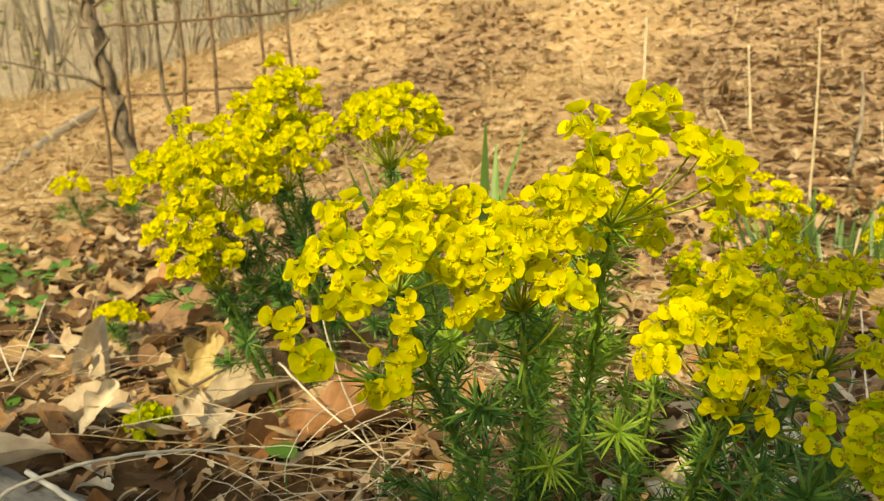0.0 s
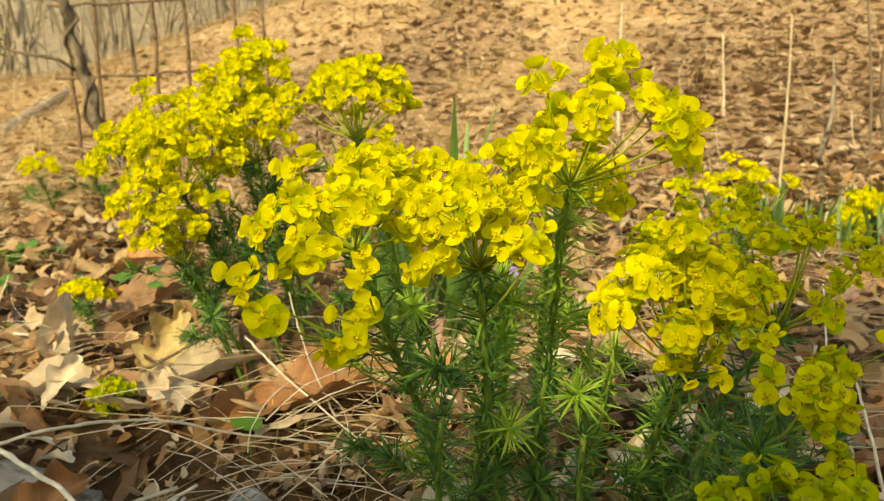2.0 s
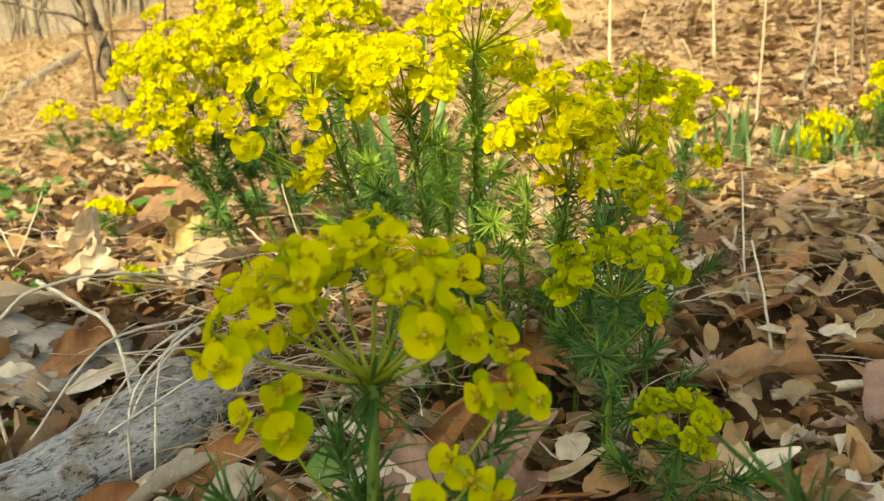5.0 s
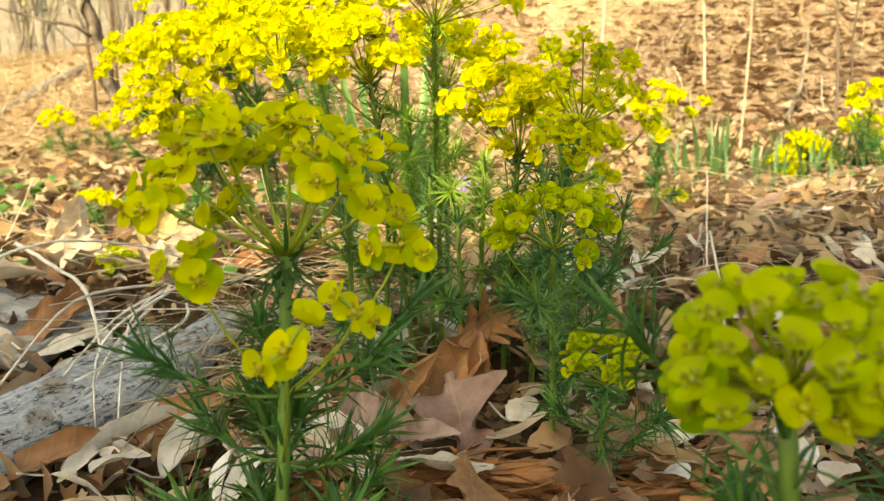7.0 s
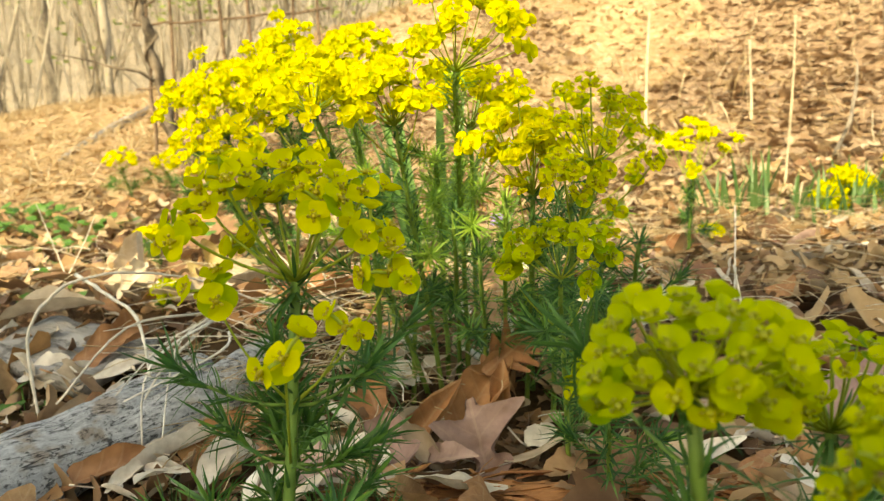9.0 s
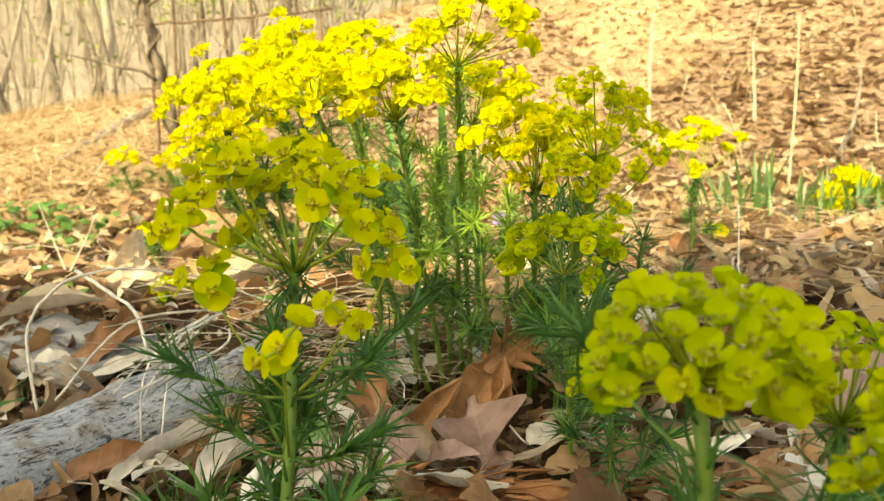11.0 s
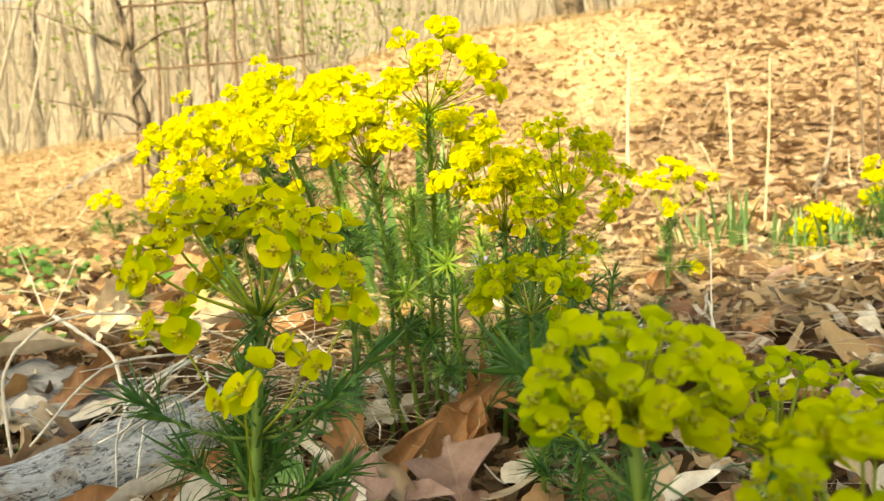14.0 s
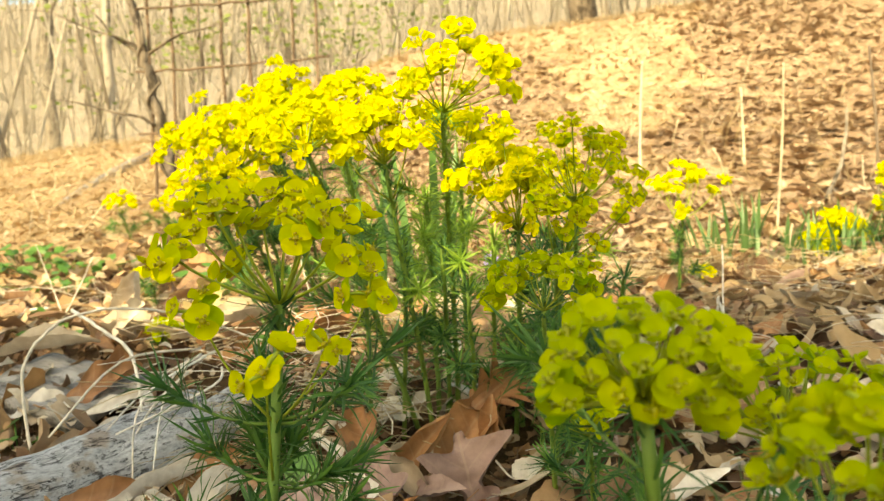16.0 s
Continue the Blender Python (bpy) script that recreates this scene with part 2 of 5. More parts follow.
def log_bark(turn):
    """Weathered grey bark whose grain runs along a log that lies at an angle on the ground."""
    m, nt, b = nodes("weathered_log_bark")
    def along(scale, stretch, detail, rough=0.65):
        co, mp = nt.nodes.new("ShaderNodeTexCoord"), nt.nodes.new("ShaderNodeMapping")
        mp.vector_type = "TEXTURE"
        mp.inputs["Rotation"].default_value = (0, 0, radians(turn))
        mp.inputs["Scale"].default_value = (stretch, 1, 1)
        nt.links.new(co.outputs["Object"], mp.inputs[0])
        n = add(nt, "TexNoise", Scale=scale, Detail=detail, Roughness=rough)
        nt.links.new(mp.outputs[0], n.inputs["Vector"])
        return n.outputs[0]
    fibre, fleck, crack, patch = along(380, 2.5, 8, 0.75), along(260, 1.5, 6, 0.8), along(85, 9, 4, 0.6), along(45, 1.5, 3)
    col = ramp_node(nt, fibre, [(0.3, (0.20, 0.205, 0.22)), (0.48, (0.50, 0.505, 0.53)), (0.7, (0.76, 0.765, 0.785))])
    col = mixed(nt, ramp_node(nt, patch, [(0.60, (0, 0, 0)), (0.66, (0.7, 0.7, 0.7))]), col, (0.36, 0.27, 0.20))
    col = mixed(nt, 0.85, col, ramp_node(nt, fleck, [(0.40, (0.14, 0.13, 0.13)), (0.46, (1, 1, 1))]), "MULTIPLY")
    col = mixed(nt, 0.9, col, ramp_node(nt, crack, [(0.487, (1, 1, 1)), (0.496, (0.10, 0.09, 0.09)), (0.502, (0.10, 0.09, 0.09)), (0.511, (1, 1, 1))]), "MULTIPLY")
    nt.links.new(col, b.inputs["Base Color"])
    b.inputs["Roughness"].default_value = 0.85
    b.inputs["Specular IOR Level"].default_value = 0.2
    bump(nt, b, fleck, 1.0, 0.004)
    return m


def far_carpet():
    """Faded leaves over the floor of the wood."""
    m, nt, b = nodes("faded_woodland_floor")
    g1, g2 = grain(nt, 9, 7, 0.7), grain(nt, 0.6, 4)
    col = ramp_node(nt, g1, [(0.3, (0.17, 0.13, 0.092)), (0.5, (0.31, 0.25, 0.185)), (0.7, (0.45, 0.375, 0.29))])
    col = mixed(nt, 0.6, col, ramp_node(nt, g2, [(0.35, (0.7, 0.7, 0.7)), (0.65, (1, 1, 1))]), "MULTIPLY")
    nt.links.new(col, b.inputs["Base Color"])
    b.inputs["Roughness"].default_value = 0.95
    bump(nt, b, g1, 0.8, 0.03)
    return m


def bank_soil(name, stops):
    """Leaf crumbs under the leaves of the bank."""
    m, nt, b = nodes(name)
    g1, g2 = grain(nt, 55, 7, 0.7), grain(nt, 2.2, 4)
    chips = add(nt, "TexVoronoi", Scale=60.0)
    tint = nt.nodes.new("ShaderNodeSeparateColor")
    place = nt.nodes.new("ShaderNodeTexCoord")
    nt.links.new(place.outputs["Object"], chips.inputs["Vector"])
    nt.links.new(chips.outputs["Color"], tint.inputs[0])
    col = ramp_node(nt, tint.outputs[0], stops)
    col = mixed(nt, 0.55, col, ramp_node(nt, g1, [(0.35, (0.5, 0.42, 0.36)), (0.6, (1, 1, 1))]), "MULTIPLY")
    col = mixed(nt, 0.5, col, ramp_node(nt, g2, [(0.38, (0.55, 0.47, 0.40)), (0.62, (1, 1, 1))]), "MULTIPLY")
    nt.links.new(col, b.inputs["Base Color"])
    b.inputs["Roughness"].default_value = 0.95
    bump(nt, b, g1, 0.7, 0.006)
    return m


BANK_SOIL = bank_soil("tan_leaf_crumbs", BANK_STOPS)
BANK_SOIL_BROWN = bank_soil("brown_leaf_crumbs", [(0.0, (0.18, 0.112, 0.064)), (0.4, (0.28, 0.18, 0.105)), (0.75, (0.37, 0.255, 0.16)), (1.0, (0.46, 0.35, 0.24))])
FAR_FLOOR = far_carpet()
ROTTEN = wood("rotten_red_wood", (0.20, 0.075, 0.03), (0.52, 0.24, 0.10), 90, (0.12, 1, 1), 0.0, 0.9, 0.004)
EARTH = earth()
BARK_GREY = log_bark(61)
PLANK = wood("weathered_board", (0.19, 0.175, 0.165), (0.37, 0.345, 0.325), 120, (0.15, 1, 1))
BARK_FAR = wood("grey_brown_bark", (0.15, 0.122, 0.095), (0.31, 0.26, 0.205), 22, (1, 1, 0.2), 0.1, 0.9, 0.01)
BARK_DARK = wood("dark_bark", (0.08, 0.064, 0.05), (0.25, 0.20, 0.155), 30, (1, 1, 0.25), 0.1, 0.9, 0.008)
BARK_PALE = wood("pale_bark", (0.22, 0.19, 0.155), (0.40, 0.355, 0.30), 20, (1, 1, 0.25), 0.0, 0.9, 0.006)
RUSTY = wood("rusted_wire", (0.07, 0.045, 0.032), (0.20, 0.135, 0.09), 90, (1, 1, 1), 0.0, 0.75, 0.0006)


# ---- geometry helpers ----
rng = random.Random(7)


class Shape:
    """Gathers vertices and faces; faces carry a material slot."""

    def __init__(self):
        self.v, self.f, self.s = [], [], []

    def put(self, verts, faces, slot=0):
        n = len(self.v)
        self.v.extend(verts)
        self.f.extend(tuple(i + n for i in face) for face in faces)
        self.s.extend([slot] * len(faces))

    def mesh(self, name, mats, smooth=True):
        me = bpy.data.meshes.new(name)
        me.from_pydata([tuple(p) for p in self.v], [], self.f)
        for m in mats:
            me.materials.append(m)
        me.polygons.foreach_set("material_index", self.s)
        me.polygons.foreach_set("use_smooth", [smooth] * len(self.f))
        me.update()
        return me


def part(name, data, parent, at=None, label=""):
    ob = new(name, data)
    ob.parent = parent
    if at is not None:
        ob.matrix_basis = at
    if label:
        ob["label"] = label
    return ob


def tube(points, radii, sides=6, wobble=0.0, seed=0):
    """A tapered tube along points, closed at both ends."""
    pts = [Vector(p) for p in points]
    rr = random.Random(seed)
    verts, faces = [], []
    up = Vector((0.123, 0.31, 0.94)).normalized()
    for i, p in enumerate(pts):
        d = (pts[min(i + 1, len(pts) - 1)] - pts[max(i - 1, 0)]).normalized()
        a = d.cross(up)
        if a.length < 1e-3:
            a = d.cross(Vector((1, 0, 0)))
        a.normalize()
        b = d.cross(a)
        r = radii[i] if isinstance(radii, (list, tuple)) else radii
        for k in range(sides):
            w = 2 * math.pi * k / sides
            q = r * (1 + wobble * (rr.random() - 0.5))
            verts.append(p + a * (math.cos(w) * q) + b * (math.sin(w) * q))
    for i in range(len(pts) - 1):
        for k in range(sides):
            m = (k + 1) % sides
            faces.append((i * sides + k, i * sides + m, (i + 1) * sides + m, (i + 1) * sides + k))
    faces.append(tuple(range(sides))[::-1])
    faces.append(tuple((len(pts) - 1) * sides + k for k in range(sides)))
    return verts, faces


def bend(a, b, n, sag=0.0, jitter=0.0, r=rng):
    """Points from a to b on a curve that bulges by the vector or height sag."""
    a, b = Vector(a), Vector(b)
    sag = Vector((0, 0, sag)) if isinstance(sag, (int, float)) else Vector(sag)
    out = []
    for i in range(n + 1):
        t = i / n
        p = a.lerp(b, t) + sag * (4 * t * (1 - t))
        if 0 < i < n and jitter:
            p += Vector([r.uniform(-jitter, jitter) for _ in range(3)])
        out.append(p)
    return out


def ramp_h(v, s):
    return (math.sqrt(v * v + s * s) + v) / 2


def smooth(v):
    v = min(max(v, 0.0), 1.0)
    return v * v * (3 - 2 * v)


def ground_h(x, y):
    """The lie of the land: a hollow, a gentle rise, a bank, then level woodland."""
    h = 0.012 + 0.05 * smooth((y - 0.22) / 0.28) + 0.05 * smooth((y - 0.5) / 0.9)
    slope = 0.31 + 0.045 * min(max(x, -3.0), 4.0)
    h += slope * (ramp_h(y - 1.35, 0.25) - ramp_h(y - 4.1, 0.4)) + 0.03 * ramp_h(y - 4.1, 0.4)
    h += 0.24 * smooth((x + 1.9) / 1.9) * smooth((y - 2.2) / 1.9)
    h += 0.36 * ramp_h(y - 9.0, 2.0) - 0.36 * ramp_h(y - 60.0, 5.0)
    h += 0.02 * noise.noise(Vector((x * 1.7, y * 1.7, 0.3))) * smooth((y - 0.9) / 0.8)
    h += (0.035 * noise.noise(Vector((x * 1.9, y * 1.9, 7.7))) + 0.016 * noise.noise(Vector((x * 5.1, y * 5.1, 2.2)))) * smooth((y - 1.5) / 0.7) * (1 - smooth((y - 5.0) / 3.0))
    h += 0.006 * noise.noise(Vector((x * 9, y * 9, 4.1)))
    return h


def bank_tone(x, y):
    """Above zero where the bank is brown, below where it is golden: one flank, and a hollow in the middle."""
    t = min(max(((x + 0.23) * 0.38 + (y - 2.16) * 0.72) / 0.6628, 0.0), 1.0)
    hollow = 0.24 - math.hypot(x + 0.23 - 0.38 * t, 0.6 * (y - 2.16 - 0.72 * t))
    return max(x - 0.30 * y + 0.02, hollow) + 0.30 * noise.noise(Vector((x * 2.2, y * 2.2, 9))) + 0.14 * noise.noise(Vector((x * 7, y * 7, 3)))


def facing(direction, spin=0.0):
    """Turns local +z to a direction."""
    q = Vector(direction).normalized().to_track_quat("Z", "Y")
    return q.to_matrix().to_4x4() @ Matrix.Rotation(spin, 4, "Z")


# ---- ground and surrounds ----
def ground():
    s = Shape()
    def line(lo, hi, step0, grow):
        out, v, st = [lo], lo, step0
        while v < hi:
            v += st
            st *= grow
            out.append(v)
        return out
    xs_r = line(0.0, 900.0, 0.03, 1.055)
    xs = [-v for v in xs_r[:0:-1]] + xs_r
    ys = [-v for v in line(0.0, 900.0, 0.06, 1.12)[:0:-1]] + line(0.0, 900.0, 0.025, 1.028)
    nx = len(xs)
    for y in ys:
        for x in xs:
            s.v.append((x, y, ground_h(x, y)))
    for j in range(len(ys) - 1):
        for i in range(nx - 1):
            s.f.append((j * nx + i, j * nx + i + 1, (j + 1) * nx + i + 1, (j + 1) * nx + i))
            s.s.append(1 if ys[j] > 4.3 else (3 if bank_tone(xs[i], ys[j]) > 0 else 2) if ys[j] > 1.2 + 0.3 * noise.noise(Vector((xs[i] * 1.3, 0.2, 5))) + 0.12 * noise.noise(Vector((xs[i] * 7, 0.7, 5))) else 0)
    tagged(new("ground", s.mesh("ground", [EARTH, FAR_FLOOR, BANK_SOIL, BANK_SOIL_BROWN])), "brown earth and crumbled leaves rising to a bank", "ground", kind="structure")


ground()


def wall(name, x0, x1, y0, y1, top0, top1):
    s = Shape()
    v = [(x, y, (-0.2, top0 if x == x0 else top1)[k]) for k in (0, 1) for x, y in ((x0, y0), (x1, y0), (x1, y1), (x0, y1))]
    s.put(v, [(3, 2, 1, 0), (4, 5, 6, 7), (0, 1, 5, 4), (1, 2, 6, 5), (2, 3, 7, 6), (3, 0, 4, 7)])
    tagged(new(name, s.mesh(name, [PLASTER], False)), "added unseen wall that throws shade over the near plants", "wall", kind="structure")


# Added out of view behind the camera, to shade the near plants and litter.
wall("wall_south_1", -1.95, -1.118, -3.25, -3.0, 2.90, 2.645)
wall("wall_south_2", -1.115, -0.25, -3.25, -3.0, 2.90, 2.90)


# ---- spurge ----
def bract_mesh(name, width, length, cup, fold, mats, seed, under=False):
    """Two rounded bracts joined to a saucer round a small cluster of glands; under adds the greener pair that carries it."""
    r = random.Random(seed)
    s = Shape()
    pairs = [(0, 0.0, fold, 1.0, 0, 0.0), (1, 0.0, fold, 1.0, 0, 0.0)]
    if under:
        pairs += [(0, 1.45, -0.15, 1.08, 2, -0.0016), (1, 1.45, -0.25, 1.0, 2, -0.0016)]
    for side, skew, rise, grow, slot, drop_z in pairs:
        turn = Matrix.Rotation(math.pi * side + skew + r.uniform(-0.15, 0.15), 3, "Z") @ Matrix.Rotation(-rise + r.uniform(-0.12, 0.12), 3, "Y")
        wv, lv = width * grow * r.uniform(0.9, 1.1), length * grow * r.uniform(0.92, 1.08)
        verts, faces = [], []
        rings, n = 3, 12
        for i in range(rings + 1):
            u = i / rings
            for k in range(n if i else 1):
                a = 2 * math.pi * k / n
                x = lv * (0.54 + 0.54 * u * math.cos(a) * (1 + 0.06 * math.cos(2 * a)))
                if abs(a - 0) < 0.1 and i == rings:
                    x += 0.05 * lv
                y = wv * 0.5 * u * math.sin(a) * (1 + 0.10 * math.cos(a))
                d = math.hypot(x / lv, y / lv)
                z = cup * lv * 0.42 * d ** 2 - 0.12 * lv * max(0.0, d - 0.7) ** 1.0 + lv * u * u * (0.085 * math.sin(3 * a + seed) + 0.035 * math.sin(7 * a + 2 * seed)) - 0.10 * lv * (1 - u * u)
                verts.append(turn @ Vector((x, y, z + 0.05 * lv)) + Vector((0, 0, drop_z)))
        faces += [(0, 1 + k, 1 + (k + 1) % n) for k in range(n)]
        for i in range(1, rings):
            q, w = 1 + (i - 1) * n, 1 + i * n
            faces += [(q + k, w + k, w + (k + 1) % n, q + (k + 1) % n) for k in range(n)]
        s.put(verts, faces, slot)
    # the small cup in the middle with its glands
    size = width * (0.125 if mats[1] is GLAND_GOLD else 0.15)
    def knob(c, rad, h, slot):
        vs, fs, n = [], [], 6
        for j, (q, z) in enumerate(((0.75, 0.0), (1.0, 0.45), (0.7, 0.9))):
            vs += [Vector(c) + Vector((math.cos(2 * math.pi * k / n) * rad * q, math.sin(2 * math.pi * k / n) * rad * q, h * z)) for k in range(n)]
        vs.append(Vector(c) + Vector((0, 0, h * 1.05)))
        for j in range(2):
            fs += [(j * n + k, j * n + (k + 1) % n, (j + 1) * n + (k + 1) % n, (j + 1) * n + k) for k in range(n)]
        fs += [(2 * n + k, 2 * n + (k + 1) % n, 3 * n) for k in range(n)]
        s.put(vs, fs, slot)
    knob((0, 0, length * 0.05), size, length * 0.34, 1)
    for k in range(4):
        a = math.pi / 4 + k * math.pi / 2 + r.uniform(-0.2, 0.2)
        knob((math.cos(a) * size * 1.5, math.sin(a) * size * 1.5, length * 0.20), size * 0.55, length * 0.14, 1)
    # short styles standing out of the cup
    for k in range(5):
        a = k * 1.2566 + r.uniform(-0.3, 0.3)
        p = Vector((math.cos(a) * size * 0.6, math.sin(a) * size * 0.6, length * 0.36))
        s.put(*tube([p, p + Vector((math.cos(a) * size * 0.9, math.sin(a) * size * 0.9, length * r.uniform(0.12, 0.26)))], [size * 0.14, size * 0.10], 3), slot=1)
    return s.mesh(name, mats)


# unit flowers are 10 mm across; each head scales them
# FLOWERS_SHADE carries shade in its colours; FLOWERS is the sunlit set with golden glands.
FLOWERS_SHADE = [bract_mesh("flower", 0.0080, 0.0051, c, f, [BRACT_SHADED, GLAND, BRACT_GREEN], 50 + k, k % 3 == 0) for k, (c, f) in enumerate(((0.35, 0.05), (0.5, 0.2), (0.6, 0.35), (0.3, -0.12), (0.5, 0.5), (0.45, 0.1)))]
FLOWERS = [bract_mesh("flower", 0.0084, 0.0052, c, f, [BRACT, GLAND_GOLD, BRACT_UNDER], 10 + k, k % 2 == 0) for k, (c, f) in enumerate(((0.45, 0.15), (0.65, 0.32), (0.85, 0.48), (0.35, 0.0), (0.6, 0.70), (0.5, 0.9), (0.7, 0.25), (0.9, 0.4)))]
FLOWERS_YOUNG = [bract_mesh("flower", 0.0096, 0.0053, c, f, [BRACT_YOUNG, GLAND_YOUNG, BRACT_GREEN], 30 + k, k % 2 == 1) for k, (c, f) in enumerate(((0.7, 0.12), (0.9, 0.20), (1.0, 0.30), (0.6, 0.05), (0.8, 0.38)))]


def strip(length, width, droop, fold=0.25, n=3):
    """A narrow leaf along +x with a keel, drooping or rising along its length."""
    verts, faces = [], []
    for i in range(n + 1):
        t = i / n
        w = width * 0.5 * (math.sin(math.pi * (0.16 + 0.80 * t)) ** 0.7 if i < n else 0.12)
        z = -droop * length * t * t
        verts += [Vector((length * t, -w, z + fold * w)), Vector((length * t, 0, z)), Vector((length * t, w, z + fold * w))]
    for i in range(n):
        q = i * 3
        faces += [(q, q + 3, q + 4, q + 1), (q + 1, q + 4, q + 5, q + 2)]
    return verts, faces


LEAF_MESHES = []
for k, (ln, wd, dr) in enumerate(((0.0100, 0.0009, 0.30), (0.0120, 0.0009, 0.55), (0.0090, 0.0008, -0.40), (0.0110, 0.0009, 0.75))):
    sh = Shape()
    sh.put(*strip(ln, wd, dr, 0.35, 4))
    LEAF_MESHES.append(sh.mesh("leaf", [NEEDLE_ONE]))


def leaf_poses(stem, z0, count, r, size=1.0, lift=(-0.25, 0.8)):
    """Poses of narrow leaves spiralling up the upper part of a stem (a list of points)."""
    out = []
    n = len(stem) - 1
    for i in range(count):
        t = z0 + (1 - z0) * ((i + r.random()) / count) ** 0.8
        k = min(int(t * n), n - 1)
        p = stem[k].lerp(stem[k + 1], t * n - k)
        d = (stem[k + 1] - stem[k]).normalized()
        az = i * 2.39996 + r.uniform(-0.3, 0.3)
        el = r.uniform(*lift)
        m = Matrix.Translation(p) @ facing(d, az) @ Matrix.Rotation(-el, 4, "Y") @ Matrix.Diagonal((size * r.uniform(0.75, 1.15) * (0.62 + 0.38 * (t - z0) / max(1 - z0, 0.01)), 1.0, 1.0, 1.0))
        out.append(m)
    return out


def spurge(label, base, joint, centre, a, b, rays, scale=1.0, sides=(), young=False, leaves=90, single=False, bushes=2, radius=0.0014,
           seed=0, fork=3, bare=0.24, group="spurge plants", ay=None, leaf=1.0, stem_side=0.0, droop=1.16, extra=0, lit_top=False, reach=1.0, olive=False):
    """A cypress-like spurge: leafy stem, whorl, a dome of forked rays, each tipped with paired bracts; sides are single flowering rays lower down."""
    r = random.Random(1000 + seed)
    base, joint, centre = Vector(base), Vector(joint), Vector(centre)
    plant = tagged(new("spurge_plant"), label, "plant", group)
    plant.matrix_basis = Matrix.Translation(base)
    J, C = joint - base, centre - base
    scale *= 1.0 if young or reach > 1 else 0.80
    stem = bend((0, 0, -0.01), J, 9, (stem_side, -0.10 * J.y, 0.0), 0.0006, r)
    s = Shape()
    s.put(*tube(stem, [radius * (1.25 - 0.35 * i / 9) for i in range(10)], 8, 0.12, seed))
    bush_stems = []
    for k in range(bushes):
        t = (0.36 if reach > 1 else 0.5) + (0.52 if reach > 1 else 0.4) * (k + r.random()) / bushes
        p = stem[int(t * 9)]
        az = k * 2.39996 + seed + r.uniform(-0.4, 0.4)
        if reach > 1 and math.sin(az) < -0.88:
            az = -az
        q = p + Vector((math.cos(az), math.sin(az) * (0.65 if reach > 1 else 1.0), r.uniform(0.0, 0.65))) * (r.uniform(0.011, 0.027) if reach > 1 else r.uniform(0.016, 0.034)) * leaf * reach
        bs = bend(p, q, 4, -0.003, 0.0, r)
        bush_stems.append(bs)
        s.put(*tube(bs, [radius * 0.36, radius * 0.33, radius * 0.30, radius * 0.26, radius * 0.2], 5))
    part("stem", s.mesh("stem", [STEM]), plant)
    # leaves: along the stem, in tufts at the ends of the shoots, and a whorl under the head
    poses = leaf_poses(stem, bare, int(leaves * 1.3), r, leaf, (0.0, 0.9))
    for bs in bush_stems:
        poses += leaf_poses(bs, 0.25, 24, r, leaf, (0.1, 0.9))
        poses += leaf_poses(bs, 0.70, 32, r, leaf * 1.1, (0.0, 1.35))
    poses += leaf_poses([J - (J - stem[-2]).normalized() * 0.003, J], 0.0, 13, r, leaf * 0.8, (-0.5, 0.5) if rays else (0.5, 1.35))
    if reach > 1:
        poses += leaf_poses([J - (J - stem[-2]).normalized() * 0.004, J], 0.0, 18, r, leaf * 1.7, (-0.8, 0.2))
    top = leaf_poses(stem, 0.52 if lit_top else bare * 0.7, extra, random.Random(seed), leaf * 1.1, (0.0, 0.95))
    def needles(mat, where):
        s = Shape()
        for m in where:
            vs, fs = strip(0.0128, 0.00105, r.uniform(-0.35, 0.35), 0.35, 3)
            s.put([m @ v for v in vs], fs)
        part("foliage", s.mesh("foliage", [mat]), plant)["kind"] = "stuff"
    if single:
        poses += top
        r.shuffle(poses)
        for m in poses[:300]:
            part("leaf", r.choice(LEAF_MESHES), plant, m)
        if len(poses) > 300:
            needles(NEEDLE_ONE, poses[300:])
    else:
        # upper needles get the sunlit colour, lower ones keep the dark green
        upper = [m for m in poses if lit_top and m.translation.z > 0.55 * J.z]
        needles(NEEDLE, [m for m in poses if m not in upper] + ([] if lit_top else top))
        if lit_top:
            needles(NEEDLE_LIT, upper + top)
    # head
    if not rays and not sides:
        return plant
    s = Shape()
    flowers = []
    def ray(p0, tip, forks, shrink=1.0, turn=None):
        mid = bend(p0, tip, 5, Vector((tip.x - p0.x, tip.y - p0.y, 0)) * 0.12, 0.0, r)
        q = radius * (0.62 if young or (turn and reach > 1) else 0.85)
        s.put(*tube(mid, [q * 0.50, q * 0.38, q * 0.33, q * 0.30, q * 0.30, q * 0.32], 6))
        d = (mid[-1] - mid[-3]).normalized()
        d = (d * 0.75 + (Vector((-0.05, -0.38, 0.72)) if young else Vector((-0.15, -0.55, 0.38)))).normalized()   # heads turn to the sun
        if turn:
            d = (d * 0.3 + turn).normalized()
        flowers.append((tip, d, shrink * scale * r.uniform(0.9, 1.15)))
        az = r.uniform(0, 6.28)
        for k in range(forks):
            side = facing(d, az + k * 2 * math.pi / max(forks, 1)) @ Vector((1, 0, 0))
            e = tip + d * 0.0035 * scale * r.uniform(0.6, 1.4) + side * 0.0058 * scale * r.uniform(0.75, 1.2)
            s.put(*tube([tip, tip.lerp(e, 0.5) + d * 0.0008, e], [radius * 0.28] * 3, 5))
            flowers.append((e, (d + side * r.uniform(0.3, 1.2)).normalized(), scale * r.uniform(0.68, 0.94)))
    axis = (C - J).normalized() if (C - J).length > 1e-5 else Vector((0, 0, 1))
